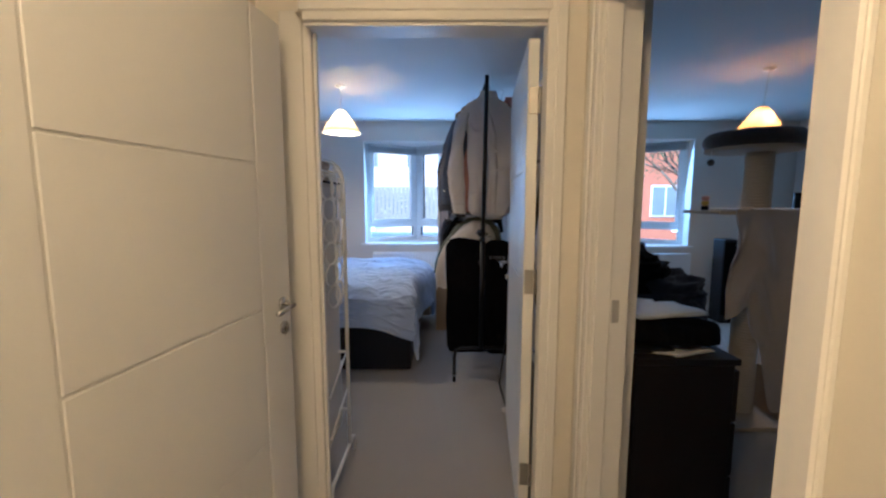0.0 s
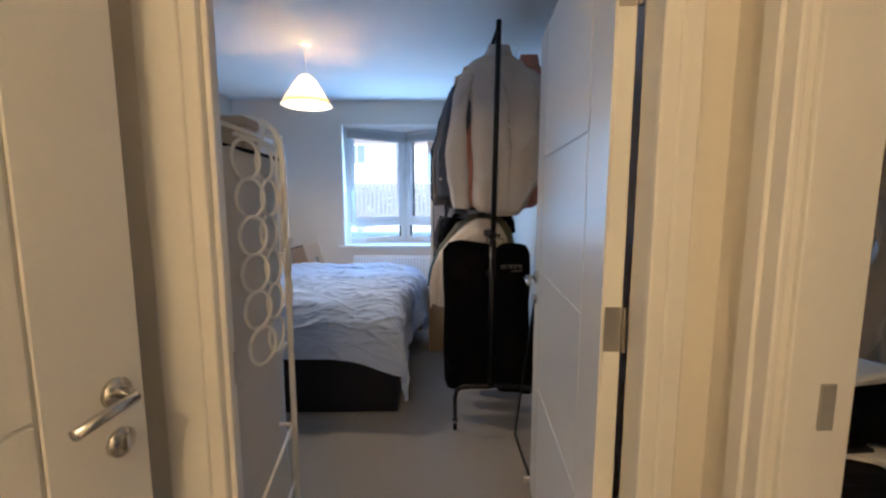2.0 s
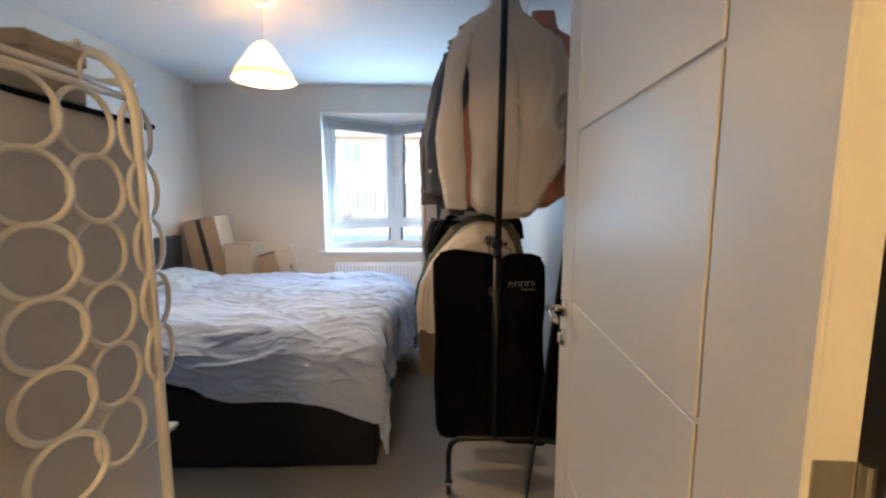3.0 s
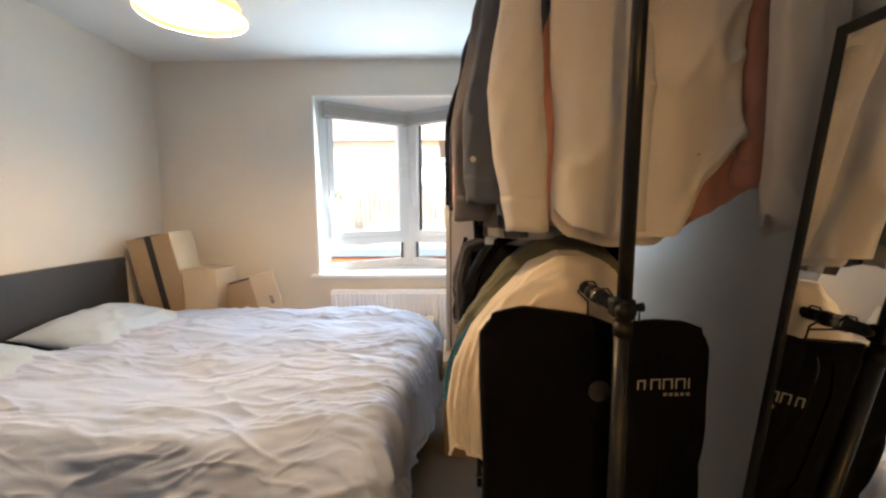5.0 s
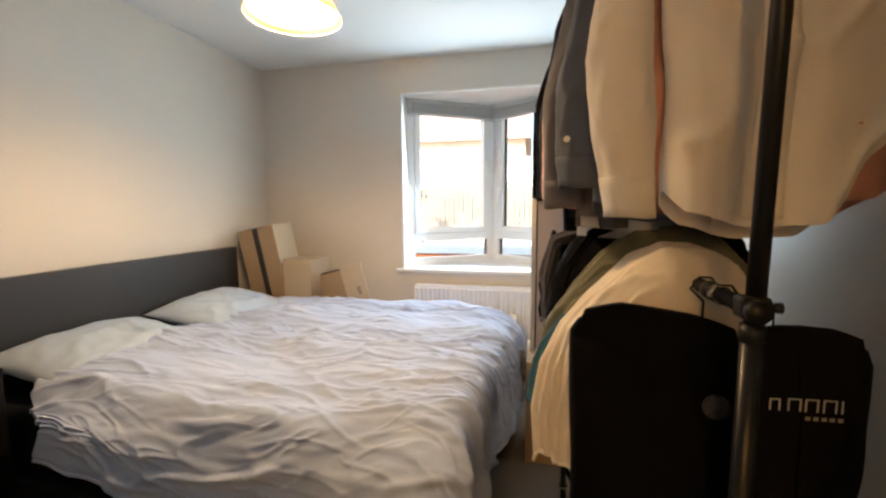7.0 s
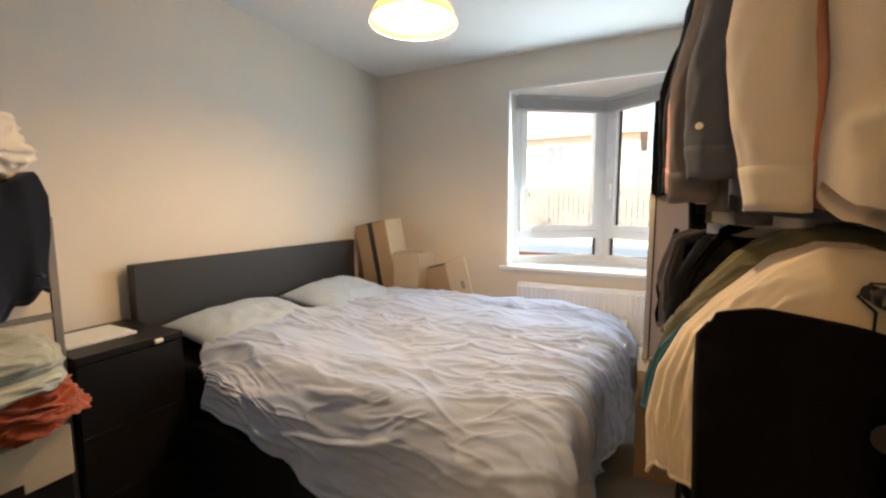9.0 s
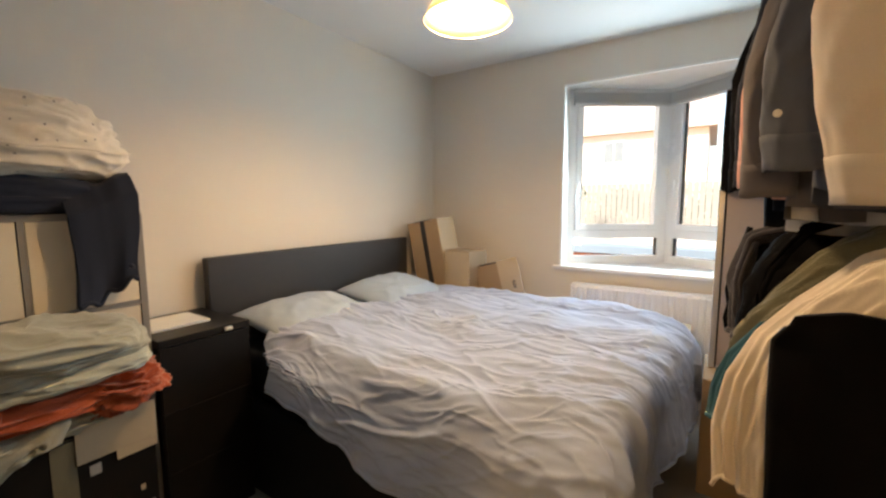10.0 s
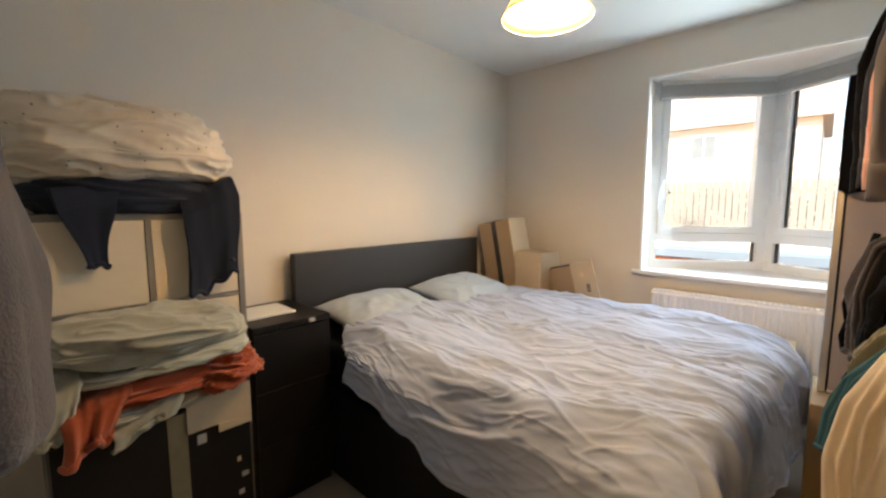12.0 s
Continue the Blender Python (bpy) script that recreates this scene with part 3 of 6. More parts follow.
# ---- pendant lamps ----
def pendant(x, y, drop, tilt, label, cloth):
    p = thing("pendant_lamp", None, label, "pendant lamp", "pendant lamps", m=pose(x, y, CEILZ))
    part("ceiling_rose", lathe([(0.042, -0.001), (0.042, -0.012), (0.03, -0.022), (0.008, -0.026)], 0, 0, 28), WHITEPLASTIC, p, smooth=True)
    part("flex", tube([(0, 0, -0.02), (0.001, 0, -drop * 0.5), (0, 0, -drop)], 0.003, 8), WHITEPLASTIC, p)
    part("bulb_holder", lathe([(0.008, -drop + 0.005), (0.017, -drop), (0.018, -drop - 0.05), (0.014, -drop - 0.06)], 0, 0, 20), WHITEPLASTIC, p, smooth=True)
    bm = bmesh.new()
    rows = [(0.028, -drop - 0.005), (0.062, -drop - 0.04), (0.100, -drop - 0.10), (0.138, -drop - 0.155), (0.166, -drop - 0.20)]
    lathe(rows, 0, 0, 48, bm, cap=False)
    thicken(bm, 0.0015)
    sh = part("shade", bm, cloth, p, "cloth cone shade", True)
    ring = [(0.166 * math.cos(a), 0.166 * math.sin(a), -drop - 0.20) for a in (2 * math.pi * k / 48 for k in range(48))]
    part("shade_ring", tube(ring, 0.002, 6, closed=True), WHITEPLASTIC, sh)
    ring = [(0.028 * math.cos(a), 0.028 * math.sin(a), -drop - 0.005) for a in (2 * math.pi * k / 24 for k in range(24))]
    part("shade_ring", tube(ring, 0.002, 6, closed=True), WHITEPLASTIC, sh)
    prof = [(0.012, -drop - 0.062), (0.016, -drop - 0.075), (0.028, -drop - 0.10), (0.030, -drop - 0.12), (0.022, -drop - 0.14), (0.004, -drop - 0.15)]
    b = part("bulb", lathe(prof, 0, 0, 20), BULB, p, "lit round bulb", True)
    b.visible_shadow = False
    p.matrix_world = pose(x, y, CEILZ) @ pose(0, 0, 0, tilt, 0, 0)
    return p


pendant(-0.887, 3.260, 0.205, 0, "lit cream cone-shaded pendant hanging from the ceiling", SHADE)
pendant(2.46, 2.80, 0.275, 6, "lit orange-glowing cone pendant hanging slightly askew", SHADE_ORANGE)


# ---- the bed ----
BX0, BX1, BY0, BY1 = LEFTX + 0.03, -0.258, 2.85, 4.40
bed = thing("double_bed", (-1.2, 3.67, 0), "dark divan double bed with a black-brown headboard", "bed")
bm = bmesh.new()
bx(BX0 + 0.051, BX1, BY0, BY1, 0.012, 0.42, 0.012, bm, 2)
part("bed_base", bm, BEDBASE, bed, "dark upholstered base")
part("headboard", bx(BX0, BX0 + 0.05, BY0 + 0.003, BY1 - 0.016, 0.02, 1.066, 0.004), HEADB, bed, "black-brown wood headboard")
part("mattress", bx(BX0 + 0.055, BX1 - 0.03, BY0 + 0.045, BY1 - 0.045, 0.415, 0.64, 0.05, None, 4), BEDBASE, bed, "mattress in a dark cover", True)
for x in (BX0 + 0.12, BX1 - 0.06):
    for y in (BY0 + 0.06, BY1 - 0.06):
        part("foot", lathe([(0.02, 0.0), (0.022, 0.02)], x, y, 12), BLACKPLASTIC, bed)


def duvet():
    """A quilt that lies over the bed and rolls down its near side and foot, creased all over."""
    xa, xb = BX0 + 0.33, BX1 + 0.13
    ya, yb = BY0 - 0.045, BY1 + 0.03
    top, r = 0.725, 0.20
    hang_n, hang_f, hang_b = 0.17, 0.20, 0.25

    def roll(o):
        """How far out and down the cloth is, o metres past the start of the bend."""
        if o < r * 1.45:
            return r * math.sin(o / r), r * (1 - math.cos(o / r))
        return r * math.sin(1.45) + (o - r * 1.45) * math.cos(1.45), r * (1 - math.cos(1.45)) + (o - r * 1.45) * math.sin(1.45)

    LX, LY = xb - xa - r, yb - ya - 2 * r
    SX, SY0, SY1 = LX + r * 1.45 + hang_f, r * 1.45 + hang_n, r * 1.45 + hang_b

    def f(u, v):
        s, t = u * SX, -SY0 + v * (LY + SY0 + SY1)
        of, on, ob = max(0.0, s - LX), max(0.0, -t), max(0.0, t - LY)
        x, y, z = xa + min(s, LX), ya + r + min(max(t, 0.0), LY), top
        nx, ny, nzv = 0.0, 0.0, 1.0
        if of:
            dx, dz = roll(of)
            x, z = x + dx, z - dz
            k = min(1.45, of / r)
            nx, nzv = math.sin(k), math.cos(k)
        if on:
            dy, dz = roll(on)
            y, z = y - dy, z - dz * (1.0 - 0.45 * smoothstep(0.05, 0.40, of))
            k = min(1.45, on / r)
            ny, nzv = -math.sin(k), min(nzv, math.cos(k))
        if ob:
            dy, dz = roll(ob)
            y, z = y + dy, z - dz
            k = min(1.45, ob / r)
            ny, nzv = math.sin(k), min(nzv, math.cos(k))
        wa, wb = nz(s * 1.7, t * 1.7, 7) + 0.5 * nz(s * 4.1, t * 4.1, 17), nz(s * 1.7, t * 1.7, 57) + 0.5 * nz(s * 4.1, t * 4.1, 67)
        swell = 0.046 * nz(s * 1.3, t * 2.0, 3) + 0.024 * nz(s * 2.8, t * 3.6, 23) + 0.012 * nz(s * 6, t * 7, 33)

        def crease(angle, along, across, seed, sharp):
            """Short pinched ridges in patches, bent by a slow drift."""
            c, d = math.cos(angle), math.sin(angle)
            p, q = s + 0.09 * wa, t + 0.06 * wb
            a, b = (p * c + q * d) * along, (q * c - p * d) * across
            patch = 0.10 + 0.90 * smoothstep(-0.20, 0.25, noise.noise(Vector((s * 2.6, t * 2.6, seed * 3.7))))
            return patch * max(0.0, 1.0 - abs(noise.noise(Vector((a, b, seed)))) * sharp) ** 1.6

        h = swell
        for t0, wide, deep in ((0.30, 0.06, 0.030), (0.62, 0.075, 0.034), (0.92, 0.06, 0.030)):
            q = (t - t0 * LY - 0.10 * nz(s * 1.5, t0 * 9, 2.5)) / wide
            h -= deep * math.exp(-q * q) * smoothstep(0.0, 0.3, s) * (0.6 + 0.8 * nz(s * 1.4, t0 * 5, 8.1))
        h += 0.013 * crease(0.08, 0.7, 3.4, 1.3, 3.4) + 0.011 * crease(-0.16, 0.9, 4.6, 5.1, 3.8)
        h += 0.016 * crease(0.22, 1.3, 6.5, 15.1, 4.4) + 0.015 * crease(-0.06, 1.3, 7.5, 19.1, 4.6)
        h += 0.010 * crease(-0.28, 2.6, 11.0, 9.7, 4.2) + 0.010 * crease(0.14, 2.4, 12.0, 29.7, 4.2)
        h += 0.0058 * crease(-0.14, 4.6, 20.0, 39.7, 3.8) + 0.0058 * crease(0.34, 4.6, 22.0, 49.7, 3.8)
        if of > 0.12:
            h += 0.03 * nz(t * 7, 1.2, 4.4) * smoothstep(0.1, 0.4, of)
        if on > 0.12:
            h += 0.025 * nz(s * 6, 2.2, 8.4) * smoothstep(0.1, 0.4, on)
        if max(of, on, ob) > 0.15:
            h = max(h, -0.012)
        p = Vector((x, y, z)) + Vector((nx, ny, nzv)).normalized() * h
        # uneven lower edge, with a corner that trails lower at the foot
        p.z += 0.04 * nz(s * 2.3, 8.8) * smoothstep(0.3, 0.55, on) + 0.05 * nz(t * 2.3, 1.8) * smoothstep(0.3, 0.6, of)
        p.x += 0.27 * smoothstep(0.0, 0.34, on) * smoothstep(0.9, 0.0, s)
        p.z += 0.20 * smoothstep(1.1, 0.0, s) * smoothstep(0.10, 0.42, on)
        p.z -= 0.09 * smoothstep(0.25, 0.55, on) * smoothstep(LX - 0.25, LX + 0.1, s)
        if of:
            p.x -= 0.10 * smoothstep(1.1, 0.0, t) * smoothstep(0.0, 0.35, of)
            p.z += 0.06 * smoothstep(1.0, 0.0, t) * smoothstep(0.15, 0.6, of)
        p.z = max(p.z, 0.05)
        return p

    t_ = thing("duvet", (-1.0, 3.6, top), "crumpled pale grey-blue duvet spread over the bed", "duvet")
    bm = sheet(520, 440, f)
    thicken(bm, 0.014)
    part("duvet_cover", bm, DUVET, t_, smooth=True)
    part("hem", tube([f(k / 120, 0.0) for k in range(121)], 0.006, 8), DUVET, t_, "stitched hem", True)
    part("hem", tube([f(1.0, k / 120) for k in range(121)], 0.006, 8), DUVET, t_, "stitched hem", True)
    return t_


duvet()


def pillow(x, y, z, rz, tilt, w, d, h, seed, label):
    bm = bmesh.new()
    n = 44
    for side in (1, -1):
        def g(u, v):
            a, b = u * 2 - 1, v * 2 - 1
            px = a * w / 2 * (1 - 0.10 * b * b * (1 - abs(a)) - 0.04 * (1 - b * b) * 0)
            py = b * d / 2 * (1 - 0.07 * (1 - a * a))
            prof = max(0.0, (1 - abs(a) ** 3.0) * (1 - abs(b) ** 2.6)) ** 0.62
            wr = 0.010 * max(0.0, 1 - 3.5 * abs(nz(a * 1.5 + seed, b * 2.5, seed))) ** 2 + 0.008 * nz(a * 3, b * 3, seed)
            edge = 0.004 * nz(a * 5, b * 5, seed + 5)
            return Vector((px, py, side * (h / 2 * prof + wr * prof) + edge))
        sheet(n, n, g, bm)
    bmesh.ops.remove_doubles(bm, verts=bm.verts, dist=0.0006)
    ob = solid("pillow", bm, PILLOWM, label, "pillow", smooth=True, group="bed pillows")
    ob.matrix_world = pose(x, y, z, 0, tilt, rz)
    return ob


pillow(-1.86, 3.27, 0.735, 0, 9, 0.44, 0.66, 0.15, 1.0, "plump pale grey pillow beside the nightstand")
pillow(-1.86, 3.97, 0.74, 3, 10, 0.44, 0.68, 0.16, 4.0, "plump pale grey pillow by the boxes")


# ---- nightstand and cube cabinet along the left wall ----
def nightstand():
    x0, x1, y0, y1, h = LEFTX + 0.02, -1.762, 2.493, 2.843, 0.823
    t = thing("nightstand", (-1.95, 2.66, 0), "black-brown chest beside the bed", "nightstand")
    part("body", bx(x0, x1, y0, y1, 0.0, h - 0.03, 0.002), BLACKWOOD, t)
    part("top", bx(x0, x1 + 0.022, y0 - 0.002, y1 + 0.002, h - 0.028, h, 0.002), BLACKWOOD, t, "black-brown veneered top")
    for za, zb in ((0.06, 0.295), (0.298, 0.535), (0.538, 0.790)):
        part("drawer_front", bx(x1 + 0.001, x1 + 0.02, y0 + 0.002, y1 - 0.002, za, zb, 0.0004), BLACKWOOD, t)
    bm = bx(LEFTX + 0.1, -1.86, 2.52, 2.74, h + 0.001, h + 0.012, 0.001)
    solid("magazine", bm, PAPER, "pale paper pad on the dark nightstand", "magazine")
    solid("phone_case", bx(-2.0, -1.93, 2.500, 2.515, h + 0.013, h + 0.055, 0.002), BLACKPLASTIC, "small black object on the nightstand", "gadget")
    solid("white_clip", bx(-1.742, -1.728, 2.735, 2.765, h - 0.022, h - 0.006, 0.003), WHITEPLASTIC, "small white clip on the drawer front edge", "clip")


nightstand()

CX0, CX1, CY0, CY1, CH = LEFTX + 0.02, -1.78, 1.867, 2.487, 1.292


def cube_cabinet():
    t = thing("cube_cabinet", (-2.0, 2.16, 0), "grey cube shelving unit with cream door inserts", "cabinet")
    wb = 0.022
    for y in (CY0, CY1 - wb):
        part("side_panel", bx(CX0, CX1, y, y + wb, 0, CH, 0.001), GREYFRAME, t)
    ym = (CY0 + CY1) / 2
    part("divider", bx(CX0, CX1 - 0.001, ym - 0.008, ym + 0.008, wb, CH - wb), GREYFRAME, t)
    part("top_panel", bx(CX0, CX1, CY0 + wb, CY1 - wb, CH - wb, CH, 0.001), GREYFRAME, t)
    rows = [0.02 + i * 0.3175 for i in range(5)]
    part("base_panel", bx(CX0, CX1, CY0 + wb, CY1 - wb, 0, wb, 0.001), GREYFRAME, t)
    for z in rows[1:4]:
        part("shelf", bx(CX0, CX1 - 0.001, CY0 + wb, CY1 - wb, z - 0.008, z + 0.008), GREYFRAME, t)
    for z0, z1 in zip(rows, rows[1:]):
        for ya, yb in ((CY0 + wb, ym - 0.008), (ym + 0.008, CY1 - wb)):
            d = part("cabinet_door", bx(CX1 - 0.018, CX1 - 0.004, ya + 0.002, yb - 0.002, z0 + 0.010, z1 - 0.010, 0.001), CREAM, t, "cream door insert")
            k = tube([(CX1 - 0.004, (ya + yb) / 2 + 0.03, z1 - 0.045), (CX1 + 0.008, (ya + yb) / 2 + 0.03, z1 - 0.045), (CX1 + 0.018, (ya + yb) / 2 + 0.03, z1 - 0.045)], 0.013, 14, taper=[0.5, 0.6, 1.0])
            part("knob", k, WHITEPLASTIC, d, "small pale knob", True)


cube_cabinet()


# ---- what lies on the cabinet and in front of it ----
def heap(name, x0, x1, y0, y1, z0, h, material, label, category, seed, n=90, amp=0.02, power=2.4):
    """A soft bundle: a lofted mound with folds, flat underneath."""
    def f(u, v):
        a, b = u * 2 - 1, v * 2 - 1
        prof = max(0.0, 1 - abs(a) ** power) ** 0.5 * max(0.0, 1 - abs(b) ** power) ** 0.5
        ease = prof ** 0.7
        x = (x0 + x1) / 2 + a * (1 - 0.38 * b * b) ** 0.5 * (x1 - x0) / 2 * 1.04 + 0.03 * nz(b * 3, seed, 1)
        y = (y0 + y1) / 2 + b * (1 - 0.38 * a * a) ** 0.5 * (y1 - y0) / 2 * 1.04 + 0.03 * nz(a * 3, seed, 2)
        w = 0.3 * nz(a * 1.5, b * 1.5, seed)
        fold = amp * (ridge(a * 1.3 + w, b * 3.0 + w * 2, seed) ** 3 + 0.6 * ridge(a * 4 + w, b * 5, seed + 3) ** 2)
        return Vector((x, y, z0 + h * ease * (0.85 + 0.25 * nz(a * 1.4, b * 1.4, seed + 9)) + fold * prof))

    return solid(name, thicken(sheet(n, n, f), 0.006), material, label, category, smooth=True)


def bundle(name, x0, x1, y0, y1, z0, z1, material, label, category, seed, folds=5.0, amp=0.03, flat=0.55, n=110):
    """A crumpled roll of cloth: a rounded mass with folds that run along it."""
    cx, cy, cz = (x0 + x1) / 2, (y0 + y1) / 2, (z0 + z1) / 2
    rx, ry, rz = (x1 - x0) / 2, (y1 - y0) / 2, (z1 - z0) / 2

    def sp(v, k):
        return math.copysign(abs(v) ** k, v)

    def f(u, v):
        a, b = 2 * math.pi * u, math.pi * (v - 0.5)
        d = Vector((sp(math.cos(b), flat) * sp(math.cos(a), 0.7), sp(math.cos(b), flat) * sp(math.sin(a), 0.7), sp(math.sin(b), 0.8)))
        w = 0.35 * nz(d.x * 1.5, d.y * 1.5, d.z * 2 + seed)
        c = max(0.0, 1 - 3.2 * abs(noise.noise(Vector((d.x * 0.9 + w, d.y * 0.9 + w, d.z * folds * 0.55 + d.y * 0.8 + seed))))) ** 1.6
        c2 = max(0.0, 1 - 3.5 * abs(noise.noise(Vector((d.x * 3 + w, d.y * 3.5, d.z * folds + seed + 9))))) ** 2
        h = amp * (c + 0.5 * c2 + 1.2 * nz(d.x * 1.6, d.y * 1.6, d.z * 1.6 + seed))
        p = Vector((cx + d.x * rx, cy + d.y * ry, cz + d.z * rz)) + d.normalized() * h
        return Vector((p.x, p.y, max(p.z, z0 - 0.002)))

    bm = sheet(n, n // 2, f, closed_u=True)
    ob = solid(name, bm, material, label, category, smooth=True)
    part("seam", tube([f(k / 120, 0.47 + 0.03 * nz(k * 0.08, seed)) for k in range(120)], 0.0035, 6, closed=True), material, ob, "stitched seam", True)
    return ob


def drape(name, pts, along, material, label, category, seed, nu=70, nv=40, amp=0.02, freq=9.0, thick=0.006, ragged=0.03, taper=0.0):
    """Cloth that follows a line of points and is spread along a vector, with folds running down it."""
    P = [Vector(p) for p in pts]
    L = [0.0]
    for p, q in zip(P, P[1:]):
        L.append(L[-1] + (q - p).length)
    A = Vector(along)

    def f(u, v):
        s = v * L[-1]
        i = max(k for k in range(len(P) - 1) if L[k] <= s + 1e-9)
        k = (s - L[i]) / max(1e-6, L[i + 1] - L[i])
        p = P[i].lerp(P[i + 1], k)
        t = (P[i + 1] - P[i]).normalized()
        n = t.cross(A).normalized()
        end = abs(v * 2 - 1) ** 2
        p = p + A * (u - 0.5) * (1 + 0.10 * nz(v * 3, seed, 4)) * (1 - taper * smoothstep(0.3, 1.0, v))
        p = p + n * amp * (nz(u * freq * 0.5, v * 1.2, seed) * 1.4 + 0.6 * nz(u * freq, v * 2.2, seed + 2)) * (0.45 + 0.75 * end)
        p = p + t * ragged * nz(u * 4, seed, 7) * (1 if v > 0.9 else -1 if v < 0.1 else 0)
        return p

    ob = solid(name, thicken(sheet(nu, nv, f), thick), material, label, category, smooth=True)
    part("hem", tube([f(k / 48, 0.998) for k in range(49)], thick * 0.55, 8), material, ob, "stitched hem", True)
    return ob


DOTTED = mat("dotted_cotton", (0.66, 0.58, 0.48), 0.85, grain=300, vary=0.04, bump=0.3, big=6, stain=0.05, sheen=0.2, depth=0.001)
dn = DOTTED.node_tree
vor, cmp_, mixc, dco = dn.nodes.new("ShaderNodeTexVoronoi"), dn.nodes.new("ShaderNodeMath"), dn.nodes.new("ShaderNodeMix"), dn.nodes.new("ShaderNodeTexCoord")
vor.inputs["Scale"].default_value = 26
cmp_.operation = "LESS_THAN"
cmp_.inputs[1].default_value = 0.11
mixc.data_type = "RGBA"
mixc.inputs[7].default_value = (0.26, 0.22, 0.20, 1)
old = dn.nodes["Principled BSDF"].inputs["Base Color"].links[0].from_socket
dn.links.new(dco.outputs["Object"], vor.inputs["Vector"])
dn.links.new(vor.outputs["Distance"], cmp_.inputs[0])
dn.links.new(cmp_.outputs[0], mixc.inputs[0])
dn.links.new(old, mixc.inputs[6])
dn.links.new(mixc.outputs[2], dn.nodes["Principled BSDF"].inputs["Base Color"])

bundle("folded_quilt", CX0 + 0.02, CX1 + 0.07, 1.80, 2.455, 1.375, 1.662, DOTTED, "bundled cream quilt with small dots, on dark clothes", "quilt", 23.3, 5.0, 0.022, 0.9, 190)
bundle("dark_clothes", CX0 + 0.04, CX1 + 0.035, 1.88, 2.44, CH + 0.002, 1.41, NAVY, "dark navy clothes piled on the cabinet", "clothes", 6.1, 3.0, 0.012, 0.35, 90)
drape("hanging_trousers", [(CX1 - 0.10, 2.355, CH + 0.09), (CX1 + 0.02, 2.36, CH + 0.09), (CX1 + 0.055, 2.365, CH + 0.03), (CX1 + 0.050, 2.370, 1.20), (CX1 + 0.045, 2.362, 1.035)], (0, 0.185, 0.075), NAVY, "navy trousers hanging over the cabinet edge", "trousers", 2.2, 50, 60, 0.022, 4, 0.014, 0.05, 0.10)
drape("hanging_sleeve", [(CX1 - 0.10, 2.02, CH + 0.09), (CX1 + 0.03, 2.02, CH + 0.09), (CX1 + 0.05, 2.02, CH + 0.02), (CX1 + 0.035, 2.025, 1.22), (CX1 + 0.03, 2.035, 1.13)], (0, 0.17, 0.02), NAVY, "black sleeve hanging over the cabinet edge", "sweater", 5.2, 40, 40, 0.012, 3, 0.014, 0.02, 0.70)


def black_box():
    x0, x1, y0, y1, h = -1.775, -1.43, 1.87, 2.345, 0.72
    t = thing("storage_carton", (-1.62, 2.1, 0), "black printed carton with open flaps, full of clothes", "box")
    bm = bmesh.new()
    for a in ((x0, x1, y0, y0 + 0.006), (x0, x1, y1 - 0.006, y1), (x0, x0 + 0.006, y0 + 0.006, y1 - 0.006), (x1 - 0.006, x1, y0 + 0.006, y1 - 0.006)):
        part("carton_side", bx(*a, 0.001, h), BLACKBOX, t)
    bx(x0 + 0.006, x1 - 0.006, y0 + 0.006, y1 - 0.006, 0.001, 0.007, bm=bm)
    part("carton_base", bm, BLACKBOX, t)
    # a flap folded out over the front corner
    bm = bx(x1 + 0.001, x1 + 0.006, 2.165, y1 + 0.004, h - 0.080, h + 0.03, 0.001)
    bx(x1 + 0.001, x1 + 0.006, 2.250, y1 + 0.004, h - 0.108, h - 0.0801, 0.001, bm)
    part("flap", bm, CARDIN, t, "kraft coloured carton flap")
    part("tape_strip", bx(x1 + 0.0005, x1 + 0.002, 2.115, 2.165, 0.05, h - 0.01), CLEARTAPE, t, "packing tape down the front")
    for i in range(7):
        y = 2.30 + 0.012 * (i % 2)
        part("printed_mark", bx(x1 + 0.0005, x1 + 0.0015, y, y + 0.012 + 0.005 * (i % 3), 0.14 + i * 0.058, 0.157 + i * 0.058), PRINT if i % 3 else CARDIN, t)
    part("printed_mark", bx(x1 + 0.0005, x1 + 0.0015, 2.19, 2.215, h - 0.125, h - 0.095), PRINT, t)
    part("printed_mark", bx(x1 + 0.0005, x1 + 0.0013, 1.98, 2.07, 0.42, 0.46), GREYFRAME, t)


black_box()
def laid(name, y0, y1, z0, z1, tilt, material, label, category, seed, folds, amp, flat=0.45, x0=-1.765, x1=-1.415, n=130):
    """A folded or crumpled cloth lying on the pile, turned a little about the line of sight."""
    ym, zm = (y0 + y1) / 2, (z0 + z1) / 2
    ob = bundle(name, x0, x1, y0 - ym, y1 - ym, z0 - zm, z1 - zm, material, label, category, seed, folds, amp, flat, n)
    ob.matrix_world = pose(0, ym, zm, tilt, 0, 0)
    return ob


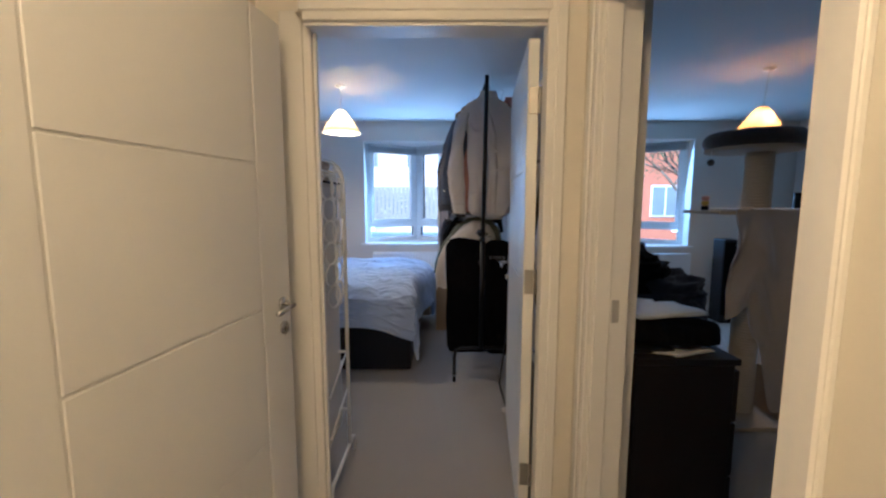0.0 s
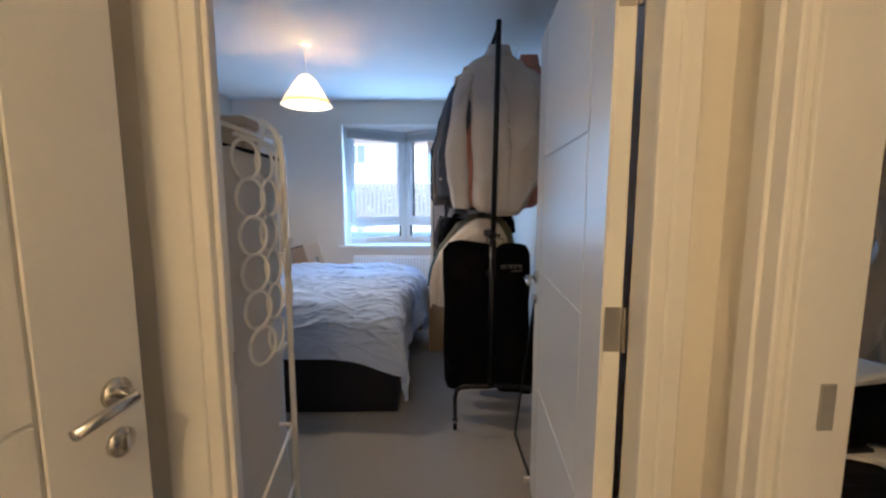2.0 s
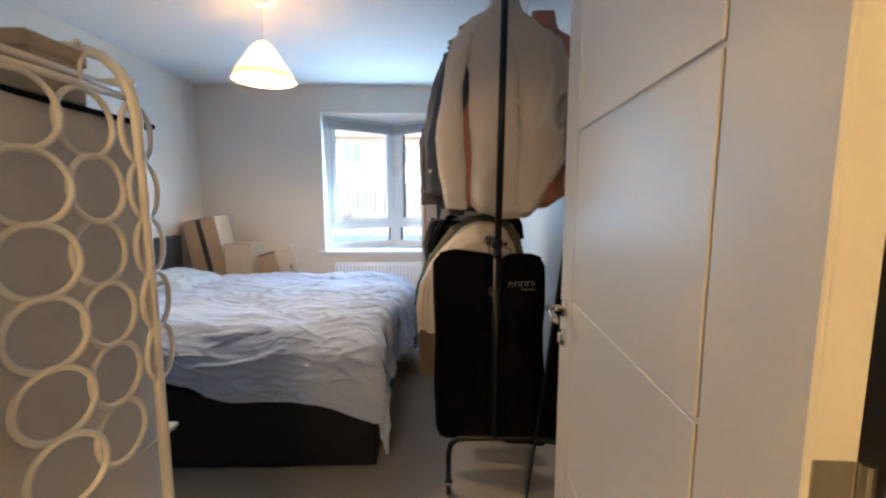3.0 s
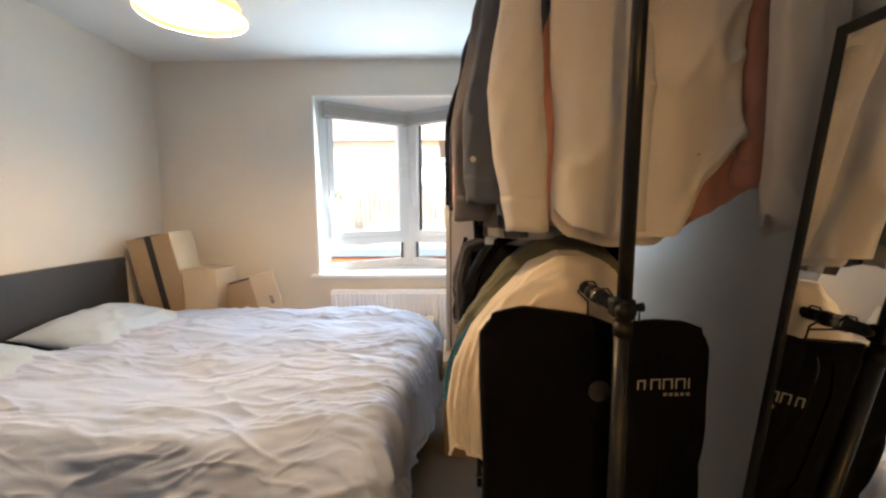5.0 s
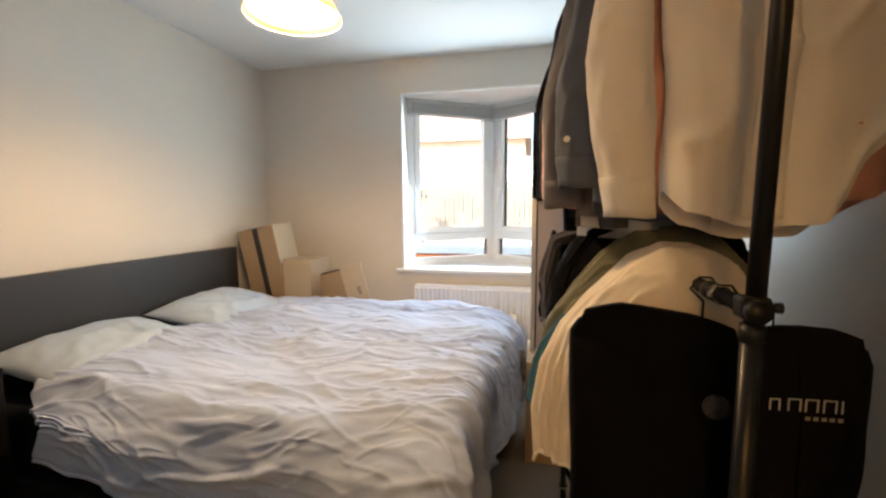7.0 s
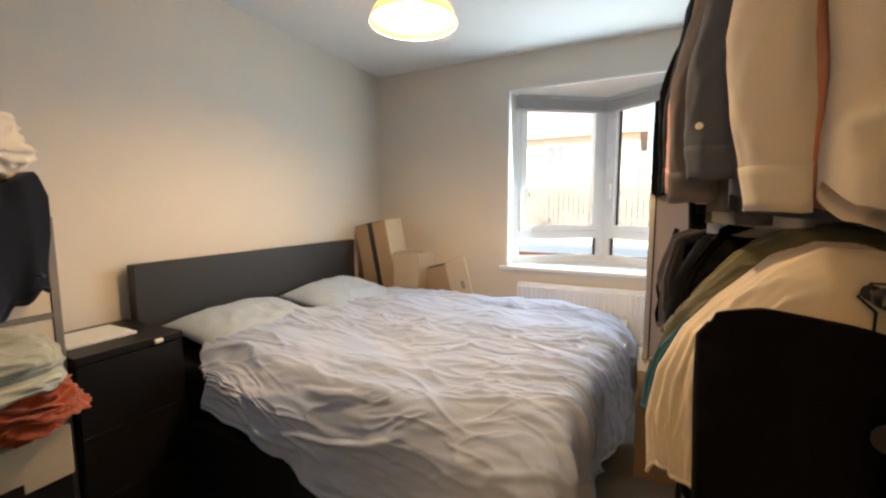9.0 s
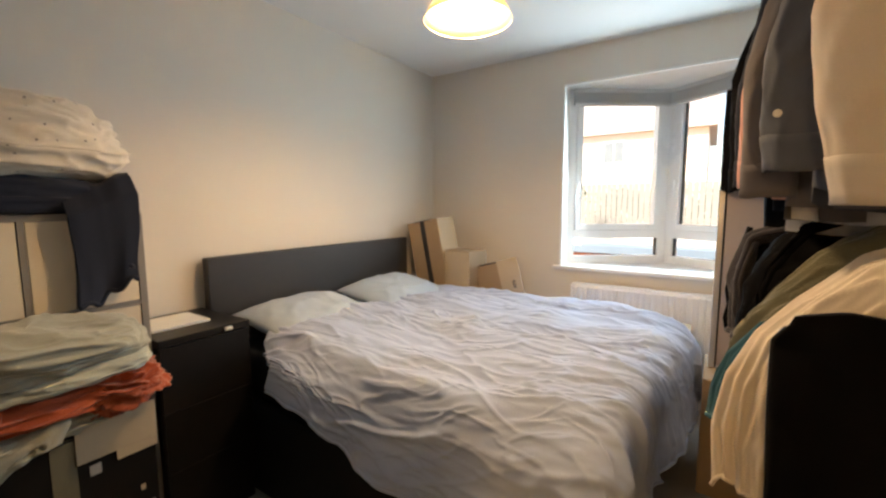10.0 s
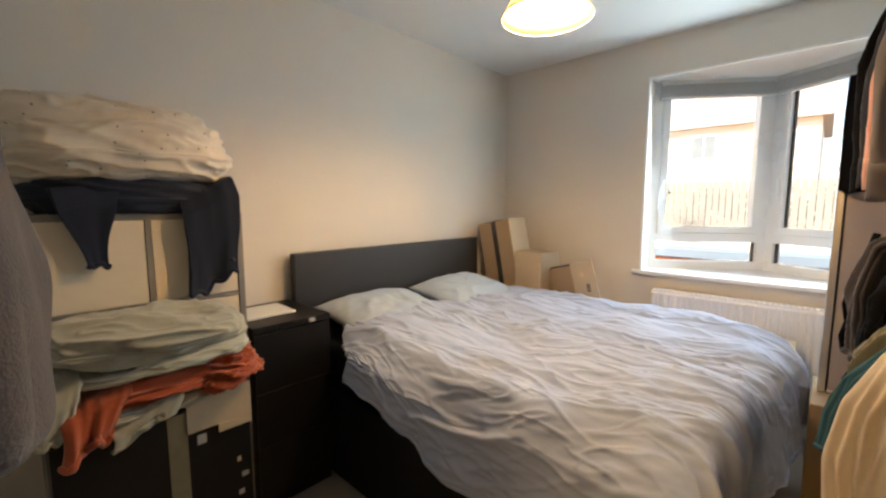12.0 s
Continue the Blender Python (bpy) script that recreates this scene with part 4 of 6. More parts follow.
laid("sage_bedding", 1.86, 2.34, 0.725, 0.775, 0, SAGE, "folded sage green sheet lying in a carton", "sheet", 12.4, 2.0, 0.008)
laid("orange_towel", 1.885, 2.32, 0.765, 0.835, 4, ORANGEC, "orange towel laid between folded sheets", "towel", 2.7, 3.0, 0.016)
laid("orange_towel", 2.19, 2.385, 0.755, 0.855, 2, ORANGEC, "crumpled orange towel bulging from a carton", "towel", 5.3, 5.0, 0.026, 0.7, -1.70, -1.40, 150)
drape("orange_towel", [(-1.55, 1.98, 0.83), (-1.44, 1.97, 0.825), (-1.405, 1.965, 0.80), (-1.398, 1.95, 0.74), (-1.402, 1.94, 0.70)], (0.0, 0.16, 0.055), ORANGEC, "orange towel corner hanging out of a carton", "towel", 3.9, 40, 30, 0.022, 7, 0.016, 0.03, 0.35)
drape("sage_bedding", [(-1.50, 2.08, 0.765), (-1.43, 2.08, 0.765), (-1.408, 2.075, 0.745), (-1.405, 2.06, 0.705)], (0.0, 0.20, 0.085), SAGE, "sage green sheet hanging out of a carton", "sheet", 9.7, 40, 24, 0.012, 6, 0.012, 0.02, 0.25)
drape("sage_bedding", [(-1.52, 1.90, 0.87), (-1.43, 1.89, 0.86), (-1.41, 1.885, 0.82), (-1.408, 1.88, 0.75)], (0.0, 0.10, 0.03), SAGE, "sage green sheet end hanging down", "sheet", 19.7, 30, 24, 0.012, 5, 0.012, 0.02, 0.4)
laid("sage_bedding", 1.87, 2.37, 0.845, 0.885, 3, SAGE, "folded sage green sheet on an orange towel", "sheet", 31.4, 2.0, 0.007)
laid("rolled_sheet", 2.05, 2.37, 0.848, 0.896, 4, SAGEL, "pale sage sheet folded into a soft roll", "sheet", 14.1, 2.0, 0.008, 0.6, -1.66, -1.395)
laid("sage_bedding", 1.865, 2.385, 0.880, 0.985, -3, SAGE, "folded sage green sheet on top of a pile", "sheet", 8.4, 2.6, 0.016, 0.5, -1.77, -1.41, 150)


# ---- cartons in the far corner ----
def carton(x, y, z, rx, ry, rz, w, d, h, label, tape=True, flap=True):
    t = thing("cardboard_box", None, label, "box", "moving cartons", m=pose(x, y, z, rx, ry, rz))
    bm = bx(-w / 2, w / 2, -d / 2, d / 2, 0, h, 0.003)
    part("carton_body", bm, CARD, t)
    if tape:
        part("tape_strip", bx(-0.02, 0.02, -d / 2 - 0.0015, -d / 2, 0.0, h), TAPE, t, "dark tape strip")
        part("tape_strip", bx(-0.07, 0.07, -d / 2 - 0.0015, -d / 2 + 0.03, h - 0.004, h + 0.0015), TAPE, t, "dark tape strip")
    if flap:
        # no real flap: paler card puts the light on this side into the colour
        part("flap", bx(w / 2, w / 2 + 0.006, -d / 2, d / 2, 0.05, h, 0.001), CARDIN, t, "carton end in paler card for its lit side")
    return t


carton(-1.835, 4.535, 0.56, 0, -11, 3, 0.27, 0.25, 0.645, "tall brown cardboard box taped shut, leaning in the corner")
mid = carton(-1.600, 4.475, 0.54, 0, 0, -10, 0.235, 0.20, 0.445, "square brown cardboard box behind the bed", tape=False, flap=False)
part("face_board", bx(-0.117, 0.117, -0.103, -0.1005, 0.002, 0.443, 0.001), CARDIN, mid, "pale carton face")
front = carton(-1.400, 4.565, 0.485, 0, -15, 0, 0.34, 0.22, 0.400, "brown cardboard box with a dark taped edge", tape=False, flap=False)
part("tape_strip", bx(-0.15, 0.02, -0.112, -0.1105, 0.380, 0.402), TAPE, front, "dark tape along the edge")
part("tape_strip", bx(-0.03, -0.015, -0.112, -0.1105, 0.355, 0.3798), TAPE, front, "dark tape along the edge")
part("tape_strip", bx(0.03, 0.168, -0.112, -0.1105, 0.391, 0.402), TAPE, front, "dark tape along the edge")
part("flap", bx(0.1705, 0.330, -0.116, -0.110, 0.04, 0.407, 0.001), CARDIN, front, "pale folded-out carton flap")
for a in ((0.262, 0.282, 0.20, 0.206), (0.262, 0.268, 0.206, 0.245), (0.276, 0.282, 0.206, 0.245), (0.262, 0.282, 0.245, 0.251)):
    part("printed_mark", bx(a[0], a[1], -0.1175, -0.1162, a[2], a[3]), TAPE, front)
solid("box_stand", bx(LEFTX + 0.03, -1.22, 4.43, 4.83, 0.0, 0.50, 0.004), CARD, "low row of brown cartons hidden behind the bed", "box")


# ---- clothes rail ----
RX, RY0, RY1, BARX, RZ = 0.316, 2.660, 3.72, 0.300, 1.165
rail = thing("clothes_rail", (RX, 3.1, 0), "tall black double clothes rail on castors", "clothes rail")
for y in (RY0, RY1):
    part("pole", tube([(RX - 0.006, y, 0.27), (RX - 0.004, y, 1.13)], 0.0175, 16), BLACKMETAL, rail, smooth=True)
    part("pole_upper", tube([(RX - 0.004, y, 1.11), (RX + 0.012, y, 2.315)], 0.0150, 16), BLACKMETAL, rail, smooth=True)
    part("joint_ring", tube([(RX - 0.004, y, 1.105), (RX - 0.004, y, 1.135)], 0.0195, 18), BLACKPLASTIC, rail, smooth=True)
    arc = [(RX - 0.215, y, 0.06), (RX - 0.215, y, 0.20), (RX - 0.205, y, 0.245), (RX - 0.17, y, 0.27), (RX, y, 0.275), (RX + 0.17, y, 0.27), (RX + 0.205, y, 0.245), (RX + 0.215, y, 0.20), (RX + 0.215, y, 0.06)]
    part("foot_frame", tube(arc, 0.0125, 14), BLACKMETAL, rail, smooth=True)
    for sx in (-1, 1):
        c = part("castor", tube([(RX + sx * 0.215 - 0.011, y, 0.026), (RX + sx * 0.215 + 0.011, y, 0.026)], 0.0255, 20), BLACKPLASTIC, rail, smooth=True)
        part("castor_cap", lathe([(0.019, 0.052), (0.019, 0.064)], RX + sx * 0.215, y, 16), CHROME, c, "pale metal castor cap")
part("top_bar", tube([(RX + 0.010, RY0 - 0.02, 2.275), (RX + 0.010, RY1 + 0.02, 2.275)], 0.012, 14), BLACKMETAL, rail, smooth=True)
part("lower_bar", tube([(BARX, RY0 - 0.03, RZ), (BARX, RY1 + 0.02, RZ)], 0.0145, 18), BLACKMETAL, rail, smooth=True)
for ya, yb, mm, lb in ((2.748, 2.772, CHROME, "chrome collar"), (2.790, 2.812, BLACKPLASTIC, "black collar"), (RY0 - 0.045, RY0 - 0.028, BLACKPLASTIC, "black end cap")):
    part("bar_collar", tube([(BARX, ya, RZ), (BARX, yb, RZ)], 0.0185, 20), mm, rail, lb, True)
part("clamp", bx(BARX - 0.015, RX + 0.016, RY0 - 0.018, RY0 + 0.018, RZ - 0.018, RZ + 0.020, 0.006, None, 2), BLACKPLASTIC, rail)
part("clamp_knob", tube([(RX + 0.02, RY0, RZ), (RX + 0.028, RY0, RZ), (RX + 0.036, RY0, RZ)], 0.010, 12, taper=[0.6, 0.9, 1.0]), BLACKPLASTIC, rail, "black clamp knob", True)
part("lower_brace", tube([(RX, RY0, 0.275), (RX, RY1, 0.275)], 0.010, 12), BLACKMETAL, rail, smooth=True)


def hanger(x, y, z, w=0.20):
    h = thing("clothes_hanger", (x, y, z - 0.1), "pale wooden clothes hanger on the rail", "hanger", "hangers")
    part("hook", tube([(x, y, z - 0.085), (x, y, z - 0.03), (x + 0.018, y, z), (x + 0.006, y, z + 0.017), (x - 0.012, y, z + 0.012)], 0.0018, 8), CHROME, h, smooth=True)
    part("arms", tube([(x - w, y, z - 0.165), (x - 0.1, y, z - 0.115), (x - 0.02, y, z - 0.082), (x + 0.02, y, z - 0.082), (x + 0.1, y, z - 0.115), (x + w, y, z - 0.165)], 0.012, 10), WOODL, h, smooth=True)
    return h


def between(table, k):
    """Straight steps through (key, value, ...) rows in rising order of key."""
    if k <= table[0][0]:
        return table[0][1:]
    for p, q in zip(table, table[1:]):
        if k <= q[0]:
            e = smoothstep(p[0], q[0], k) * 0.5 + 0.5 * (k - p[0]) / (q[0] - p[0])
            return tuple(a + (b - a) * e for a, b in zip(p[1:], q[1:]))
    return table[-1][1:]


def garment(name, y, rows, hem, material, label, category, seed, sleeves=(), depth=0.045, collar=True, placket=None, soft=1.0, cuff_button=None):
    """A shirt or jacket on a hanger: rows of (height, left edge, right edge) from the hem up, a hem line of (x, height) and sleeves
    as (height, middle, half width, y) from the cuff up."""
    top = rows[-1][0]
    low = min(z for _, z in hem)
    xm = (rows[-1][1] + rows[-1][2]) / 2
    t = thing(name, (xm, y, top), label, category, "clothes on the rail")

    def f(u, v):
        a = 2 * math.pi * u
        c, s = math.cos(a), math.sin(a)
        xl, xr = between(rows, top - (top - low) * v)
        mid, half = (xl + xr) / 2, (xr - xl) / 2
        x = mid + half * math.copysign(abs(c) ** 0.72, c)
        k = smoothstep(0.06, 0.5, v)
        z = top - (top - between(hem, x)[0] + (0.03 * v if s > 0 else 0.0)) * v
        d = (0.030 + (depth - 0.030) * k) * math.copysign(abs(s) ** 0.72, s)
        fall = 0.032 * nz(x * 7 + 0.25 * v, v * 0.9, seed) + 0.012 * nz(x * 17 + v, v * 1.6, seed + 1)
        pull = 0.018 * max(0.0, 1 - 3 * abs(nz(x * 5 + v * 3.2, v * 3 - x * 6, seed + 2))) ** 2
        bell = 0.018 * math.sin(x * 34 + seed + 1.5 * nz(x * 4, v, seed)) * smoothstep(0.62, 1.0, v)
        return Vector((x + 0.010 * nz(v * 4, s, seed + 3) * k, y + d + soft * ((fall + bell) * (0.25 + 0.75 * k) + pull * k * math.copysign(1, s)), z))

    part("body", sheet(110, 74, f, closed_u=True), material, t, smooth=True)
    for col in sleeves:
        z0, z1 = col[0][0], col[-1][0]

        def g(u, v, col=col, z0=z0, z1=z1):
            a = 2 * math.pi * u
            zz = z1 + (z0 - z1) * v
            mid, half, yy = between(col, zz)
            wr = 0.008 * nz(v * 7 + math.cos(a), math.sin(a) * 2, seed + 5) + 0.007 * max(0.0, 1 - 3 * abs(nz(v * 6 + math.cos(a) * 1.2, math.sin(a) * 1.5 + v * 3, seed + 6))) ** 2
            ca, sa = math.cos(a), math.sin(a)
            return Vector((mid + (half + 0.4 * wr) * math.copysign(abs(ca) ** 0.85, ca), yy + (0.030 + wr) * sa, zz + 0.010 * ca * (1 - v) + 0.006 * nz(a, seed) * v))

        s_ = part("sleeve", sheet(36, 56, g, closed_u=True), material, t, smooth=True)

        def rim(u, v, g=g):
            p, q = g(u, 0.90 + 0.105 * v), g(u + 0.5, 0.90 + 0.105 * v)
            m = (p + q) / 2
            return m + (p - m) * 1.03

        part("cuff", thicken(sheet(32, 4, rim, closed_u=True), 0.002), material, s_, smooth=True)
        if cuff_button:
            q = g(0.66, 0.84)
            part("cuff_button", tube([q + Vector((0, -0.001, 0)), q + Vector((-0.001, -0.006, 0))], 0.0075, 14), cuff_button, s_, "pale round button")
    if collar:
        w = (rows[-1][2] - rows[-1][1]) / 2

        def c(u, v):
            a = 2 * math.pi * u
            r = w * (0.92 + 0.30 * v)
            return Vector((xm + r * math.cos(a), y + 0.60 * r * math.sin(a), top + 0.030 - 0.060 * abs(v - 0.3) - (0.035 * v * max(0.0, -math.sin(a)))))
        part("collar", thicken(sheet(44, 8, c, closed_u=True), 0.003), material, t, smooth=True)
    if placket:
        def p(u, v):
            q = f(placket + (u - 0.5) * 0.030, 0.03 + 0.955 * v)
            return q + Vector((0, -0.004, 0))
        part("placket", thicken(sheet(4, 56, p), 0.002), material, t, smooth=True)
        for k in range(7):
            q = p(0.5, 0.06 + k * 0.14)
            part("button", tube([q + Vector((0, -0.001, 0)), q + Vector((0, -0.0035, 0))], 0.0050, 10), WHITEPLASTIC, t)
    return t


def hung(x, z, low, half, skew=0.0):
    """Rows of an everyday garment whose hanger sits at x, z."""
    return [(low, x - half * 0.98 + skew, x + half + skew), (low + 0.35, x - half + skew * 0.6, x + half + skew * 0.6), (z - 0.20, x - half * 0.98, x + half), (z - 0.13, x - half * 0.86, x + half * 0.9), (z - 0.06, x - half * 0.45, x + half * 0.45), (z - 0.03, x - 0.075, x + 0.075), (z, x - 0.055, x + 0.055)]


hanger(0.355, 2.860, 2.285)
garment("white_shirt", 2.862,
        [(1.29, 0.212, 0.66), (1.50, 0.210, 0.655), (1.70, 0.204, 0.668), (1.90, 0.195, 0.655), (2.04, 0.150, 0.63), (2.10, 0.145, 0.58), (2.16, 0.20, 0.51), (2.20, 0.27, 0.44), (2.235, 0.30, 0.42)],
        [(0.18, 1.405), (0.25, 1.325), (0.378, 1.292), (0.49, 1.298), (0.545, 1.345), (0.60, 1.44), (0.65, 1.526)],
        SHIRTW, "white button-up shirt on a wooden hanger", "shirt", 1.5,
        [[(1.318, 0.140, 0.047, 2.805), (1.40, 0.130, 0.054, 2.800), (1.50, 0.118, 0.061, 2.798), (1.634, 0.108, 0.063, 2.800), (1.81, 0.118, 0.047, 2.815), (1.95, 0.135, 0.047, 2.838), (2.09, 0.180, 0.055, 2.862)]],
        depth=0.040, placket=0.735)
hanger(0.47, 2.915, 2.265)
garment("pink_shirt", 2.915, [(1.36, 0.17, 0.765), (1.70, 0.165, 0.785), (2.0, 0.25, 0.77), (2.09, 0.41, 0.70), (2.15, 0.46, 0.62), (2.20, 0.50, 0.60)],
        [(0.15, 1.36), (0.36, 1.33), (0.60, 1.345), (0.68, 1.40), (0.78, 1.46)], PINK, "dusty pink shirt hanging behind a white one", "shirt", 5.5,
        [[(1.415, 0.708, 0.050, 2.862), (1.6, 0.722, 0.055, 2.866), (1.85, 0.720, 0.050, 2.882), (2.05, 0.66, 0.05, 2.90)]], depth=0.03)
garment("white_shirt", 2.760, [(1.33, 0.672, 0.790), (1.50, 0.655, 0.800), (1.75, 0.650, 0.805), (2.0, 0.66, 0.80), (2.10, 0.70, 0.78)],
        [(0.66, 1.36), (0.70, 1.325), (0.80, 1.36)], SHIRTW, "pale white shirt hanging close to the wall", "shirt", 9.5, depth=0.035, collar=False, soft=0.7)
hanger(0.31, 2.975, 2.265)
garment("grey_blazer", 2.985, hung(0.31, 2.20, 1.31, 0.225), [(0.05, 1.37), (0.12, 1.335), (0.30, 1.32), (0.50, 1.34)], SLATE, "slate blue jacket with a button, on the rail", "jacket", 13.5,
        [[(1.385, 0.055, 0.048, 2.935), (1.46, 0.050, 0.052, 2.930), (1.60, 0.050, 0.056, 2.930), (1.86, 0.090, 0.050, 2.945), (2.06, 0.14, 0.055, 2.975)]], depth=0.04, cuff_button=WHITEPLASTIC)
hanger(0.31, 3.045, 2.265)
garment("slate_shirt", 3.055, hung(0.30, 2.19, 1.30, 0.24), [(-0.01, 1.315), (0.15, 1.305), (0.35, 1.31), (0.55, 1.33)], GREYJ, "grey jacket further along the rail", "jacket", 17.5,
        [[(1.335, 0.022, 0.050, 3.030), (1.6, 0.022, 0.055, 3.030), (1.9, 0.075, 0.05, 3.04), (2.05, 0.13, 0.055, 3.05)]], depth=0.04)
hanger(0.31, 3.125, 2.265)
garment("white_shirt", 3.130, hung(0.31, 2.19, 1.27, 0.24), [(0.05, 1.285), (0.18, 1.268), (0.30, 1.275), (0.55, 1.29)], SHIRTB, "pale blue-white shirt with its hem below the jackets", "shirt", 21.5, depth=0.045)
hanger(0.31, 3.215, 2.265)
garment("patterned_shirt", 3.225, hung(0.29, 2.18, 1.33, 0.24), [(0.02, 1.36), (0.3, 1.34), (0.55, 1.36)], PINK, "dusty pink top between dark jackets", "shirt", 33.5,
        [[(1.36, 0.020, 0.045, 3.20), (1.6, 0.02, 0.05, 3.20), (1.9, 0.07, 0.05, 3.21), (2.05, 0.13, 0.05, 3.22)]], depth=0.035)
hanger(0.31, 3.315, 2.265)
garment("navy_blazer", 3.33, hung(0.31, 2.17, 1.30, 0.25), [(0.03, 1.33), (0.3, 1.30), (0.55, 1.32)], NAVY, "navy jacket hanging on the rail", "jacket", 25.5,
        [[(1.37, 0.025, 0.055, 3.30), (1.6, 0.02, 0.06, 3.30), (1.9, 0.06, 0.055, 3.31), (2.05, 0.12, 0.055, 3.32)]], depth=0.05)
hanger(0.31, 3.455, 2.265)
garment("black_coat", 3.47, hung(0.31, 2.16, 1.22, 0.255), [(0.03, 1.24), (0.55, 1.23)], BLACKC, "black coat at the far end of the rail", "coat", 29.5,
        [[(1.36, 0.02, 0.06, 3.44), (1.7, 0.015, 0.065, 3.44), (2.04, 0.12, 0.06, 3.46)]], depth=0.06)


def garment_bag(name, y, x0, x1, z0, z1, label, seed, dep=0.030, dip=0.02, lean=0.0):
    """A flat zipped cover with rounded shoulders and bound edges, hung from the lower bar."""
    xm, half = (x0 + x1) / 2, (x1 - x0) / 2
    t = thing(name, (xm, y, z0), label, "garment bag", "garment bags")

    def f(u, v):
        a = 2 * math.pi * u
        c, s = math.cos(a), math.sin(a)
        w = half * (1 - 0.16 * (1 - smoothstep(0.0, 0.05, v)) - 0.08 * smoothstep(0.94, 1.0, v))
        x = w * math.copysign(abs(c) ** 0.6, c)
        d = dep * (0.35 + 0.65 * smoothstep(0, 0.15, v)) * math.copysign(abs(s) ** 0.6, s)
        soft = 0.016 * nz(x * 7, v * 2.2, seed) + 0.007 * nz(x * 18, v * 5, seed + 3) + 0.008 * max(0.0, 1 - 3 * abs(nz(x * 6 + v * 2, v * 5 - x * 4, seed))) ** 2
        e = x / half
        z = z1 - (z1 - z0) * v - (0.045 * max(0.0, abs(e) - 0.35) ** 1.5 + dip * max(0.0, e * 0.5 + 0.2)) * (1 - smoothstep(0, 0.25, v)) + 0.022 * max(0.0, abs(e) - 0.7) * smoothstep(0.9, 1, v)
        return Vector((xm + x + 0.012 * nz(v * 3.5, seed) + lean * v, y + d + soft, z))

    bm = sheet(84, 70, f, closed_u=True)
    part("body", bm, BLACKC, t, smooth=True)
    part("top_gusset", thicken(sheet(24, 3, lambda u, v: f(0.5 + 0.5 * u, 0.0).lerp(f(0.5 - 0.5 * u, 0.0), v), None), 0.002), BLACKC, t, smooth=True)
    part("zip", thicken(sheet(2, 50, lambda u, v: f(0.75 + (u - 0.5) * 0.012, 0.05 + 0.9 * v) + Vector((0, -0.003, 0))), 0.002), BLACKC, t)
    for u in (0.5, 0.0):
        part("piping", tube([f(u, 0.02 + 0.96 * k / 36) for k in range(37)], 0.004, 8), BLACKPLASTIC, t, smooth=True)
    hx = min(max(BARX, x0 + 0.05), x1 - 0.05)
    hook = [(hx, y, z1 - 0.03), (hx, y, RZ - 0.03), (BARX - 0.026, y, RZ - 0.004), (BARX - 0.010, y, RZ + 0.021), (BARX + 0.012, y, RZ + 0.021), (BARX + 0.024, y, RZ + 0.004)]
    part("hanger_hook", tube(hook, 0.0026, 8), BLACKMETAL, t, "dark metal hanger hook", True)
    return t, f


fb, _ = garment_bag("garment_bag", 2.835, 0.034, 0.390, 0.185, 1.122, "black zipped garment bag hanging from the lower rail", 2.0, 0.032, 0.045, 0.012)
disc = tube([(0.318, 2.790, 0.925), (0.318, 2.786, 0.925), (0.318, 2.783, 0.925)], 0.026, 24, taper=[1.0, 1.0, 0.85])
part("round_badge", disc, GREYROBE, fb, "dark round badge", True)
gb, _ = garment_bag("garment_bag", 2.745, 0.335, 0.540, 0.20, 1.112, "black garment bag with a small white print", 4.0, 0.024, 0.0, 0.022)
# printed mark on the bag, as plain shapes
MARK = pose(0.372, 2.712, 0.964, 0, 0, 3)
for x, wide, tall in ((0.0, 0.018, 0.022), (0.030, 0.022, 0.024), (0.058, 0.022, 0.024), (0.087, 0.022, 0.024), (0.116, 0.004, 0.024)):
    bm = bx(x, x + 0.0028, -0.001, 0, 0, tall)
    if wide > 0.01:
        bx(x + wide - 0.0028, x + wide, -0.001, 0, 0, tall, bm=bm)
        bx(x + 0.0028, x + wide - 0.0028, -0.001, 0, tall - 0.0025, tall, bm=bm)
    bm.transform(MARK)
    part("printed_shape", bm, PRINT, gb, "white printed shape")
for i in range(5):
    bm = bx(0.060 + i * 0.013, 0.068 + i * 0.013, -0.001, 0, -0.016, -0.009)
    bm.transform(MARK)
    part("printed_bar", bm, GREYFRAME, gb, "grey printed bar")
garment_bag("garment_bag", 2.99, 0.09, 0.50, 0.24, 1.10, "long black garment bag behind another", 6.0, 0.05)
garment_bag("garment_bag", 3.13, 0.08, 0.52, 0.35, 1.11, "black garment bag on the lower rail", 9.0, 0.05)
garment_bag("garment_bag", 3.27, 0.06, 0.52, 0.40, 1.11, "black garment bag on the lower rail", 12.0, 0.06)
garment_bag("garment_bag", 3.46, 0.06, 0.50, 0.40, 1.11, "black garment bag on the lower rail", 15.0, 0.09)


